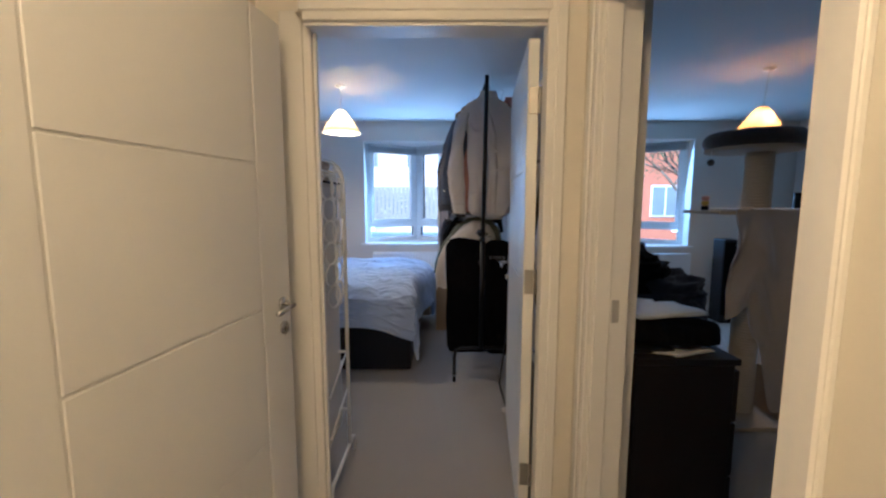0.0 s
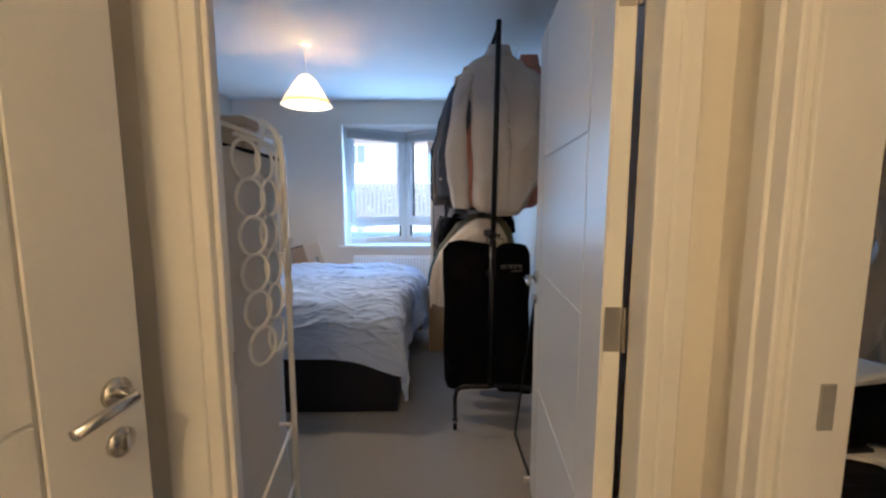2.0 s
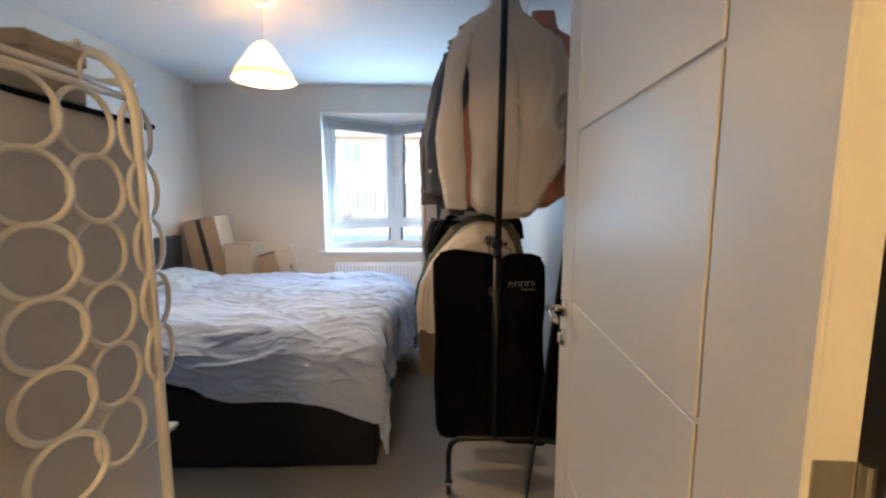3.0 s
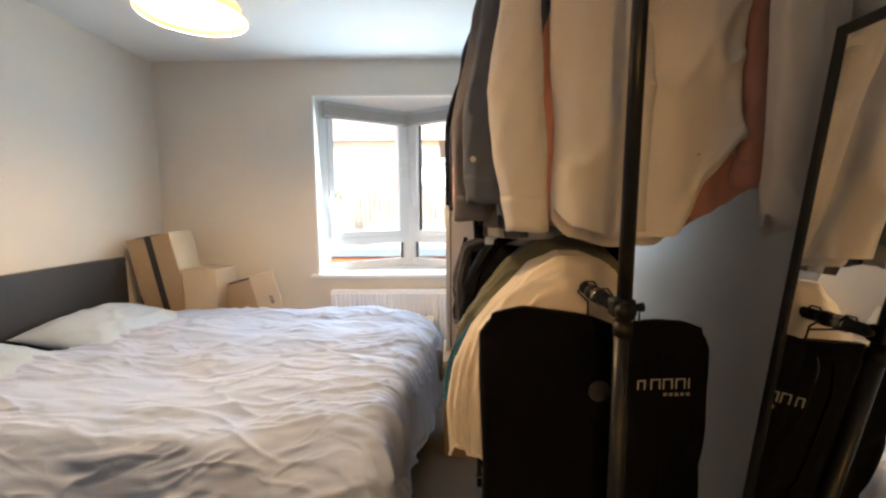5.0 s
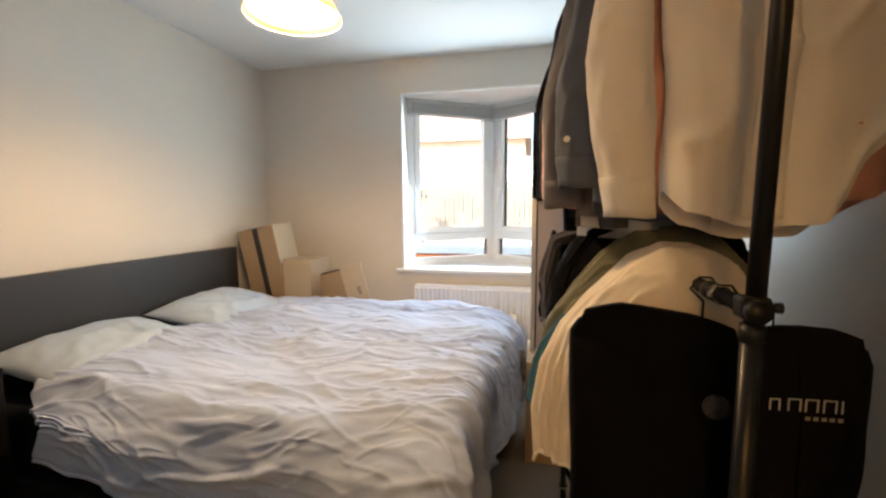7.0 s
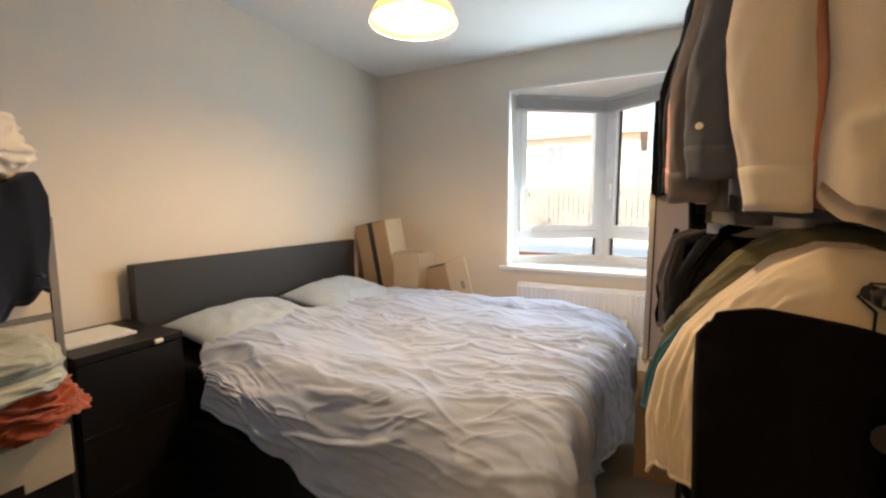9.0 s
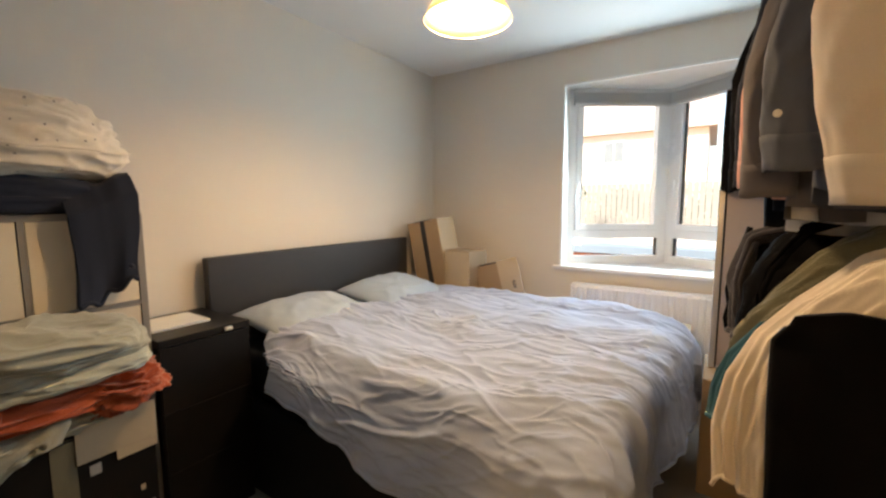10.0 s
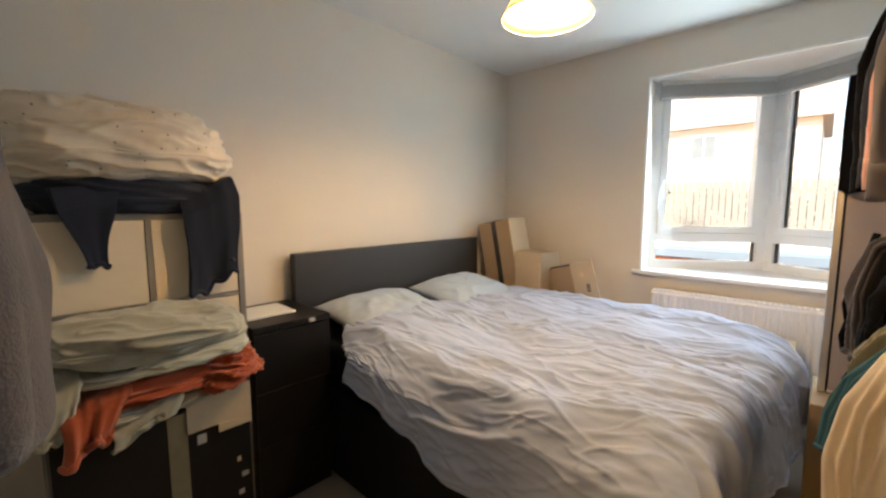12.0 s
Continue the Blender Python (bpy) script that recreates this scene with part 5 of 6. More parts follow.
def over_bar(name, line, across0, across1, material, label, category, seed, amp=0.012, folds=7.0, thick=0.008, nu=64, nv=90, ragged=0.02, roll=0.0):
    """Cloth thrown over the bar: it follows a line of (x, y, z); its spread turns from one vector to another on the way down."""
    P = [Vector(p) for p in line]
    L = [0.0]
    for p, q in zip(P, P[1:]):
        L.append(L[-1] + (q - p).length)
    table = [(l, p.x, p.y, p.z) for l, p in zip(L, P)]
    A, B = Vector(across0), Vector(across1)

    def f(u, v):
        s = v * L[-1]
        p, q = Vector(between(table, s)), Vector(between(table, min(L[-1], s + 0.02)))
        t = (q - p).normalized() if (q - p).length > 1e-6 else Vector((0, 0, -1))
        a = A.lerp(B, smoothstep(0.35, 0.9, v))
        n = t.cross(a).normalized()
        fan = (u - 0.5) * (1 + 0.10 * nz(v * 3, seed, 4))
        wav = nz(u * folds * 0.5 + 0.3 * nz(v * 2, seed), v * 1.4, seed) * 1.5 + 0.7 * nz(u * folds * 1.3, v * 2.4, seed + 2)
        fine = max(0.0, 1 - 3 * abs(nz(u * 5 + v * 2, v * 5, seed + 8))) ** 2
        hang = ragged * (nz(u * 3.5, seed, 7) + 0.8 * abs(u - 0.5)) * smoothstep(0.85, 1.0, v)
        edge = max(0.0, u - 0.45) / 0.55
        p = p + Vector((0, 0.35 * roll * edge ** 2, -roll * edge ** 1.6)) * (1 - smoothstep(0.55, 0.85, v))
        return p + a * fan + n * amp * (wav * (0.5 + 0.7 * smoothstep(0.3, 0.9, v)) + 0.5 * fine) + t * hang

    ob = solid(name, thicken(sheet(nu, nv, f), thick), material, label, category, smooth=True)
    part("hem", tube([f(m / 48, 0.998) for m in range(49)], thick * 0.6, 8), material, ob, "stitched hem", True)
    part("side_seam", tube([f(0.998, m / 60) for m in range(61)], thick * 0.5, 8), material, ob, "stitched edge", True)
    return ob


over_bar("cream_shirt", [(0.46, 2.93, 1.02), (0.43, 2.92, 1.14), (0.39, 2.91, 1.205), (0.32, 2.90, 1.236), (0.255, 2.90, 1.238), (0.18, 2.905, 1.195), (0.11, 2.91, 1.11), (0.055, 2.905, 1.03), (0.024, 2.895, 0.93), (0.012, 2.885, 0.80), (0.020, 2.880, 0.70)],
         (0.0, -0.20, -0.01), (0.13, -0.085, -0.03), SHIRTC, "cream shirt thrown over the lower rail", "shirt", 3.1, 0.013, 9.0, ragged=0.07, roll=0.15)
over_bar("teal_shirt", [(0.40, 2.995, 1.15), (0.30, 2.99, 1.205), (0.2, 2.99, 1.19), (0.12, 2.99, 1.12), (0.045, 2.98, 1.045), (-0.005, 2.97, 0.97), (-0.03, 2.96, 0.89), (-0.035, 2.955, 0.82)],
         (0, -0.08, 0), (0.06, -0.06, 0), TEAL, "dark teal top folded over the rail", "shirt", 13.1, 0.008, 5.0)
over_bar("olive_jumper", [(0.52, 3.09, 1.06), (0.48, 3.08, 1.19), (0.41, 3.075, 1.262), (0.33, 3.07, 1.280), (0.23, 3.07, 1.268), (0.14, 3.075, 1.205), (0.075, 3.08, 1.12), (0.025, 3.085, 1.045), (-0.005, 3.09, 0.98), (0.0, 3.09, 0.93)],
         (0.0, -0.19, -0.01), (0.03, -0.15, 0.0), OLIVE, "olive knitted jumper over the lower rail", "jumper", 7.7, 0.016, 7.0, 0.016, roll=0.10)
over_bar("black_trousers", [(0.52, 3.22, 1.14), (0.50, 3.22, 1.22), (0.45, 3.22, 1.285), (0.36, 3.22, 1.30), (0.24, 3.22, 1.30), (0.12, 3.22, 1.25), (0.05, 3.22, 1.15), (0.02, 3.22, 1.0), (0.01, 3.22, 0.86)],
         (0.0, -0.15, 0.0), (0.0, -0.15, 0.0), BLACKC, "black clothes heaped on the lower rail", "trousers", 9.7, 0.022, 6.0, 0.014)
over_bar("dark_jacket", [(0.48, 3.45, 1.0), (0.42, 3.45, 1.20), (0.30, 3.45, 1.25), (0.15, 3.45, 1.25), (0.03, 3.45, 1.21), (-0.005, 3.45, 1.08), (0.0, 3.45, 0.90)],
         (0.0, -0.24, 0.0), (0.0, -0.20, 0.0), GREYROBE, "dark grey jacket folded over the lower rail", "jacket", 11.7, 0.024, 6.0, 0.018)
bundle("dark_clothes", 0.03, 0.50, 3.30, 3.64, 0.90, 1.262, BLACKC, "black clothes bunched on the lower rail", "clothes", 44.1, 4.0, 0.02, 0.7, 80)
for dz in (0.0, 0.10):
    solid("bag_strap", tube([(0.03, 3.56, 1.24 - dz), (0.0, 3.565, 1.12 - dz), (-0.02, 3.57, 1.02 - dz), (-0.015, 3.57, 0.98 - dz), (0.06, 3.57, 0.96 - dz)], 0.009, 8), BLACKC, "black strap dangling from the rail", "strap", smooth=True, group="dangling straps")

# ---- framed panel on a carton beyond the rail ----
PY = 4.12
pn = thing("framed_panel", (0.15, PY, 0.55), "tall grey panel with a silver edge, on a carton", "panel")
part("board", bx(-0.028, 0.42, PY, PY + 0.030, 0.558, 1.798, 0.002), PANELG, pn)
for a in ((-0.034, -0.028, PY - 0.003, PY + 0.033, 0.552, 1.804), (0.42, 0.432, PY - 0.003, PY + 0.033, 0.552, 1.804)):
    part("edge_strip", bx(*a, 0.001), BLACKPLASTIC, pn, "thin black edge strip")
part("edge_trim", bx(-0.058, -0.0345, PY - 0.006, PY + 0.045, 0.548, 1.806, 0.002), SILVER, pn, "silver edge trim")
for a in ((-0.028, 0.42, PY - 0.004, PY + 0.034, 0.546, 0.5575), (-0.028, 0.42, PY - 0.004, PY + 0.034, 1.7985, 1.808)):
    part("edge_trim", bx(*a, 0.002), SILVER, pn, "silver edge trim")
tb = thing("cardboard_box", (0.15, PY, 0), "brown cardboard box on the floor under a panel", "box", "moving cartons")
part("carton_body", bx(-0.075, 0.45, PY - 0.17, PY + 0.20, 0.001, 0.544, 0.004), CARD, tb)
part("tape_strip", bx(0.15, 0.20, PY - 0.1715, PY - 0.17, 0.01, 0.54), TAPE, tb)
drape("black_jacket", [(0.03, PY + 0.05, 1.45), (0.03, PY + 0.045, 1.78), (0.03, PY + 0.015, 1.822), (0.03, PY - 0.018, 1.815), (0.03, PY - 0.026, 1.72), (0.03, PY - 0.032, 1.38)], (0.17, 0, 0), BLACKC, "black top hung over the framed panel", "jacket", 19.7, 30, 50, 0.012, 5, 0.012, 0.03)

gap = thing("cardboard_box", (-0.35, 4.61, 0), "narrow brown box between the bed and radiator", "box", "moving cartons")
part("carton_body", bx(-0.52, -0.16, 4.535, 4.70, 0.001, 0.585, 0.004), CARD, gap)
part("flap", bx(-0.20, -0.15, 4.53, 4.70, 0.585, 0.592, 0.001), CARDIN, gap)
solid("remote_control", bx(-0.46, -0.27, 4.56, 4.61, 0.587, 0.612, 0.006, None, 2), BLACKPLASTIC, "black remote control lying on a box", "remote control")

# ---- standing mirror beside the door ----
lean = math.degrees(math.atan2(0.197, 1.68))
mr = thing("leaning_mirror", None, "tall mirror in a thin black frame, leaning back", "mirror", m=pose(0.442, 2.180, 0.004, 0, lean, 0))
MH, MW = 1.69, 0.42
part("mirror_glass", bx(0.004, 0.010, 0.018, MW - 0.018, 0.018, MH - 0.018), MIRROR, mr, "clear mirror glass")
for a in ((0, 0.024, 0, 0.02, 0, MH), (0, 0.024, MW - 0.02, MW, 0, MH), (0, 0.024, 0.02, MW - 0.02, 0, 0.02), (0, 0.024, 0.02, MW - 0.02, MH - 0.02, MH)):
    part("frame_bar", bx(*a, 0.002), BLACKMETAL, mr)
part("backing", bx(0.012, 0.022, 0.018, MW - 0.018, 0.018, MH - 0.018), BLACKPLASTIC, mr)
part("strut", tube([(0.024, MW / 2, 1.25), (0.30, MW / 2, 0.060)], 0.010, 10), BLACKMETAL, mr)
solid("mirror_foot_pad", bx(0.415, 0.465, 2.18, 2.203, 0.0, 0.03, 0.004), WHITEPLASTIC, "small white corner pad on the carpet", "pad")

# ---- white rack by the door, with ring hangers and covered clothes ----
wr = thing("white_rack", (-0.5, 1.5, 0), "white metal garment rack behind the door wall", "clothes rack")
KX, KY0, KY1, KW = -0.485, 1.335, 1.655, 0.38
hoop = [(KX, KY1, 0.10), (KX, KY1, 1.49), (KX - 0.006, KY1, 1.535), (KX - 0.022, KY1, 1.572), (KX - 0.05, KY1, 1.599), (KX - 0.09, KY1, 1.612), (KX - KW / 2, KY1, 1.615)]
hoop += [(2 * KX - KW - x, y, z) for x, y, z in hoop[-2::-1]]
part("hoop_frame", tube(hoop, 0.0095, 14), WHITEMETAL, wr, smooth=True)
for dx in (0, -KW):
    part("foot_bar", tube([(KX + dx, KY0 - 0.03, 0.012), (KX + dx, KY0 - 0.03, 0.085), (KX + dx, KY0 - 0.01, 0.10), (KX + dx, KY1 + 0.08, 0.10), (KX + dx, KY1 + 0.10, 0.085), (KX + dx, KY1 + 0.10, 0.012)], 0.009, 12), WHITEMETAL, wr, smooth=True)
for z in (0.30, 0.62, 1.555):
    part("cross_rail", tube([(KX, KY1, z), (KX - KW, KY1, z)], 0.007, 10), WHITEMETAL, wr, smooth=True)
for z in (0.42, 0.62):
    part("arm", tube([(KX - 0.005, KY1, z), (KX - 0.005, KY0, z - 0.10)], 0.005, 8), WHITEMETAL, wr, smooth=True)
part("top_arm", tube([(KX - 0.03, KY1, 1.545), (KX - 0.03, KY0 + 0.02, 1.545)], 0.006, 8), WHITEMETAL, wr, smooth=True)


def ring_hanger(x, y, z, cols, rows, r, rz, label):
    t = thing("ring_hanger", None, label, "scarf hanger", "ring hangers", m=pose(x, y, z, 0, 0, rz))
    part("hook", tube([(0, 0, 0.0), (0, 0, 0.03), (0.012, 0, 0.05), (0, 0, 0.065), (-0.012, 0, 0.055)], 0.003, 8), WHITEPLASTIC, t, smooth=True)
    part("crossbar", tube([(-cols * r, 0, 0), ((cols - 1.2) * r, 0, 0)], 0.006, 10), WHITEPLASTIC, t, smooth=True)
    for i in range(cols):
        for j in range(rows - (1 if i == cols - 1 else 0)):
            cx, cz = (i - (cols - 1) / 2) * 2 * r + 0.012 * nz(j, i), -r - 0.006 - j * 2 * r * 0.98
            sw = 0.02 * nz(j * 1.3, i * 2.0, 3) - 0.004 * j
            pts = [(cx + r * math.cos(a) * 0.96, sw + 0.012 * math.cos(a) * (i - 1), cz + r * math.sin(a)) for a in (2 * math.pi * k / 36 for k in range(36))]
            part("ring", tube(pts, 0.0048, 10, closed=True), WHITEPLASTIC, t, smooth=True)
    return t


ring_hanger(-0.507, 1.572, 1.530, 3, 6, 0.052, 87, "cream plastic hanger of linked rings on a white rack")
cv = thing("hanging_organiser", (-0.75, 1.5, 0.3), "grey fabric hanging organiser on a white rack", "organiser")


def cover(u, v):
    a = 2 * math.pi * u
    c, s = math.cos(a), math.sin(a)
    x = -0.617 + 0.082 * math.copysign(abs(c) ** 0.35, c)
    y = 1.55 + 0.225 * math.copysign(abs(s) ** 0.35, s)
    return Vector((x + 0.008 * nz(y * 6, v * 4, 2), y + 0.012 * nz(x * 6, v * 4, 5), 1.50 - 1.30 * v))


bm = sheet(80, 40, cover, closed_u=True)
bm.faces.new([v for v in bm.verts[:80]])
bm.faces.new([v for v in bm.verts[-80:]][::-1])
part("fabric_body", bm, GREYC, cv, smooth=True)
part("top_edge", bx(-0.700, -0.532, 1.322, 1.778, 1.495, 1.505, 0.003), BLACKC, cv, "dark bound top edge")
for z in (0.52, 0.86, 1.18):
    part("shelf_edge", bx(-0.699, -0.5335, 1.324, 1.776, z - 0.004, z + 0.004), GREYC, cv)
for y in (1.36, 1.65):
    part("hanging_strap", bx(-0.62, -0.60, y - 0.01, y + 0.01, 1.50, 1.55), GREYC, cv)
bt = thing("storage_box", (-0.62, 1.51, 1.508), "cream cardboard storage box on top of a rack", "box")
part("box_body", bx(-0.695, -0.547, 1.533, 1.632, 1.508, 1.580, 0.004), CARDIN, bt)
part("lid", bx(-0.70, -0.543, 1.529, 1.636, 1.570, 1.597, 0.004), CARDIN, bt)


def robe():
    t = thing("dressing_gown", (-0.95, 1.78, 0.7), "dark grey fleece dressing gown hanging on a rack", "dressing gown")

    def f(u, v):
        a = 2 * math.pi * u
        w = 0.10 + 0.10 * smoothstep(0, 0.15, v)
        return Vector((-0.95 + (w + 0.02 * nz(math.cos(a) * 2, v * 3, 1)) * math.cos(a), 1.814 + (0.026 + 0.034 * smoothstep(0, 0.6, v) + 0.015 * nz(math.cos(a) * 3, v * 2, 4)) * math.sin(a), 1.43 - (0.41 + 0.05 * nz(math.cos(a) * 1.5, 2.0, 8)) * v))

    bm = sheet(60, 50, f, closed_u=True)
    bm.faces.new(bm.verts[:60])
    bm.faces.new(bm.verts[-60:][::-1])
    part("body", bm, ROBE, t, smooth=True)
    part("sleeve", tube([(-0.80, 1.800, 1.34), (-0.785, 1.803, 1.24), (-0.775, 1.801, 1.14), (-0.785, 1.801, 1.06), (-0.795, 1.800, 1.02)], 0.044, 20, taper=[0.8, 1.0, 1.05, 1.05, 0.95]), ROBE, t, smooth=True)
    part("hanging_loop", tube([(-0.95, 1.822, 1.41), (-0.90, 1.76, 1.52), (-0.855, 1.665, 1.545)], 0.006, 8), ROBE, t)


robe()


# ---- second room ----
dr = thing("chest_of_drawers", (0.97, 1.6, 0), "black-brown chest of drawers against the partition", "chest of drawers")
QX0, QX1, QY0, QY1, QH = 0.80, 1.215, 1.15, 1.95, 0.785
part("body", bx(QX0, QX1 - 0.02, QY0, QY1, 0.0, QH - 0.028, 0.002), BLACKWOOD, dr)
part("top", bx(QX0, QX1, QY0 - 0.004, QY1 + 0.004, QH - 0.026, QH, 0.002), BLACKWOOD, dr)
for za, zb in ((0.05, 0.275), (0.285, 0.51), (0.52, 0.735)):
    part("drawer_front", bx(QX1 - 0.019, QX1, QY0 + 0.002, QY1 - 0.002, za, zb, 0.0015), BLACKWOOD, dr)


def sheaf(name, x, y, z, w, d, rz, n, material, label, category, curl=0.01):
    t = thing(name, None, label, category, m=pose(x, y, z, 0, 0, rz))
    for i in range(n):
        def f(u, v, i=i):
            return Vector(((u - 0.5) * w + 0.02 * nz(i, 1.0), (v - 0.5) * d + 0.02 * nz(i, 2.0), 0.002 + i * 0.003 + curl * nz(u * 2, v * 2, i * 3.3 + x) + curl))
        part("sheet_of_paper", thicken(sheet(10, 10, f), 0.001), material, t, smooth=True)
    return t


sheaf("opened_post", 1.03, 1.26, QH + 0.001, 0.22, 0.16, 20, 2, PAPER, "opened pale envelopes on a dark chest", "paper", 0.006)
sheaf("opened_post", 0.95, 1.24, QH + 0.001, 0.14, 0.13, -25, 2, PAPER, "opened pale envelopes on a dark chest", "paper", 0.006)
solid("notebook", bx(0.86, 1.10, 1.30, 1.48, QH + 0.024, QH + 0.040, 0.003), PAPER, "thick white notebook under a grey cushion", "book")
solid("laptop_sleeve", bx(0.81, 0.98, 1.20, 1.50, QH + 0.002, QH + 0.022, 0.004), BLACKPLASTIC, "flat black laptop on a chest of drawers", "laptop")
heap("grey_cushion", 0.80, 1.225, 1.20, 1.72, QH + 0.035, 0.09, BLACKC, "flat charcoal cushion on the drawers", "cushion", 4.4, 50, 0.006, 6.0)
sheaf("loose_papers", 0.99, 1.38, QH + 0.125, 0.34, 0.21, 12, 4, PAPER, "loose white papers on a grey cushion", "paper", 0.010)
sheaf("loose_papers", 0.92, 1.48, QH + 0.125, 0.21, 0.29, -20, 3, PAPER, "loose white papers on a grey cushion", "paper", 0.008)
wb2 = thing("white_carton", (1.0, 1.86, QH), "white box standing on the drawers", "box")
part("box_body", bx(0.92, 1.075, 1.78, 1.93, QH + 0.001, QH + 0.34, 0.004), PAPER, wb2)
part("lid", bx(0.917, 1.078, 1.777, 1.933, QH + 0.28, QH + 0.345, 0.004), WHITEPLASTIC, wb2)

# a sofa with coats thrown on it
sf = thing("sofa", (1.5, 2.85, 0), "low grey sofa heaped with coats", "sofa")
part("seat_base", bx(1.02, 1.95, 2.45, 3.35, 0.06, 0.42, 0.03, None, 3), GREYROBE, sf)
part("backrest", bx(1.02, 1.20, 2.45, 3.35, 0.42, 0.78, 0.05, None, 3), GREYROBE, sf)
for x in (1.08, 1.89):
    for y in (2.52, 3.28):
        part("leg", lathe([(0.02, 0.0), (0.025, 0.06)], x, y, 12), BLACKWOOD, sf)
bundle("black_coat", 1.15, 1.92, 2.40, 2.95, 0.42, 0.90, NAVY, "crumpled dark coats heaped on the sofa", "coat", 15.4, 5.0, 0.05, 0.6, 100)
bundle("black_coat", 1.10, 1.62, 2.44, 2.85, 0.70, 1.06, BLACKC, "crumpled black coat thrown over the sofa", "coat", 19.4, 5.0, 0.05, 0.6, 90)
heap("cushion", 1.55, 2.08, 2.62, 3.0, 0.43, 0.36, CARDIN, "cream cushion on the sofa", "cushion", 2.4, 50, 0.01, 2.2)

# cat tree
TX, TY = 1.98, 2.20
ct = thing("cat_tree", (TX, TY, 0), "cat tree with a cream sisal post and plush bed", "cat tree")
part("base_plate", bx(TX - 0.26, TX + 0.30, TY - 0.24, TY + 0.24, 0.001, 0.03, 0.006, None, 2), CARDIN, ct, "plush covered base plate")
post = bmesh.new()
nt_ = 90
for i in range(nt_):
    z = 0.032 + i * (1.715 - 0.032) / nt_
    lathe([(0.074, z), (0.079, z + 0.005), (0.079, z + 0.014), (0.074, z + 0.019)], TX + 0.02, TY, 28, post, cap=False)
part("post", post, SISAL, ct, "cream rope-wound post", True)
part("platform", bx(TX - 0.33, TX + 0.56, TY - 0.19, TY + 0.19, 1.335, 1.355, 0.006, None, 2), CARDIN, ct, "pale wooden platform")
part("bed_plate", lathe([(0.25, 1.72), (0.262, 1.727), (0.262, 1.738), (0.25, 1.742)], TX - 0.03, TY, 40), CARDIN, ct, "pale round plate")
bm = bmesh.new()
ringp = [(TX - 0.03 + 0.215 * math.cos(a), TY + 0.215 * math.sin(a), 1.785 + 0.006 * nz(math.cos(a) * 3, math.sin(a) * 3)) for a in (2 * math.pi * k / 60 for k in range(60))]
tube(ringp, 0.056, 20, bm, closed=True)
lathe([(0.20, 1.745), (0.21, 1.77), (0.10, 1.775)], TX - 0.03, TY, 40, bm)
part("plush_bed", bm, CATBED, ct, "charcoal plush round cat bed", True)
part("toy_cord", tube([(TX - 0.295, TY - 0.02, 1.725), (TX - 0.297, TY - 0.02, 1.67)], 0.0015, 6), WHITEPLASTIC, ct)
bm = bmesh.new()
bmesh.ops.create_icosphere(bm, subdivisions=3, radius=0.022, matrix=Matrix.Translation((TX - 0.297, TY - 0.02, 1.652)))
part("toy_ball", bm, CATBED, ct, "grey pompom toy", True)
ty = thing("toy_figure", (TX - 0.30, TY, 1.356), "small striped toy on the platform edge", "toy")
for z0_, z1_, mm in ((1.356, 1.385, BLACKC), (1.386, 1.415, mat("mustard", (0.55, 0.33, 0.05), 0.8)), (1.416, 1.445, PINK)):
    part("band", lathe([(0.016, z0_), (0.022, z0_ + 0.006), (0.022, z1_ - 0.006), (0.016, z1_)], TX - 0.30, TY, 16), mm, ty, smooth=True)
# plush blanket over the platform
def blanket():
    """Thick fleece thrown over the platform: it sags in a swag and hangs in deep folds to an uneven edge."""
    low = [(1.60, 0.68), (1.70, 0.70), (1.84, 0.79), (1.90, 0.60), (1.99, 0.16), (2.10, 0.22), (2.23, 0.33), (2.41, 0.40), (2.70, 0.44)]

    def bottom(x):
        for (a, p), (b, q) in zip(low, low[1:]):
            if x <= b:
                return p + (q - p) * smoothstep(a, b, x)
        return low[-1][1]

    def f(u, v):
        x = 1.735 + 0.80 * u
        sag = 0.13 * math.exp(-((x - 2.02) / 0.085) ** 2)
        if v < 0.2:
            k = v / 0.2
            y = TY + 0.12 + (1.984 - TY - 0.12) * smoothstep(0, 0.75, k)
            return Vector((x, y, 1.367 + 0.006 * nz(x * 9, k * 3, 2) - sag * smoothstep(0.75, 1, k)))
        k = (v - 0.2) / 0.8
        fan = (x - 2.02) * (1 - 0.35 * k)
        fold = 0.5 + 0.5 * math.sin(fan * 38 + 2.4 * nz(x * 3, k * 1.3, 7))
        deep = 0.5 + 0.5 * math.sin(fan * 15 + 1.0 + 1.6 * nz(x * 2, k, 3))
        y = 1.984 - smoothstep(0, 0.35, k) * (0.065 * fold + 0.075 * deep + 0.03 * nz(x * 7, k * 5, 5))
        swag = 0.03 * math.exp(-((k - 0.12 - 1.2 * (x - 2.05)) / 0.06) ** 2) * smoothstep(2.02, 2.08, x)
        z = 1.367 - sag + (bottom(x) - 1.367 + sag) * k
        return Vector((x - 0.05 * k * (1 - u) ** 3 + 0.02 * k * nz(k * 3, u * 2, 4), y - swag, z + 0.015 * k * nz(x * 12, 1.0, 6)))

    return solid("plush_blanket", thicken(sheet(150, 110, f), 0.010), BLANKET, "taupe plush blanket draped over a cat tree", "blanket", smooth=True)


blanket()
solid("cardboard_box", bx(TX + 0.16, TX + 0.55, TY - 0.15, TY + 0.25, 0.032, 0.33, 0.005), CARD, "brown cardboard box behind the cat tree", "box")
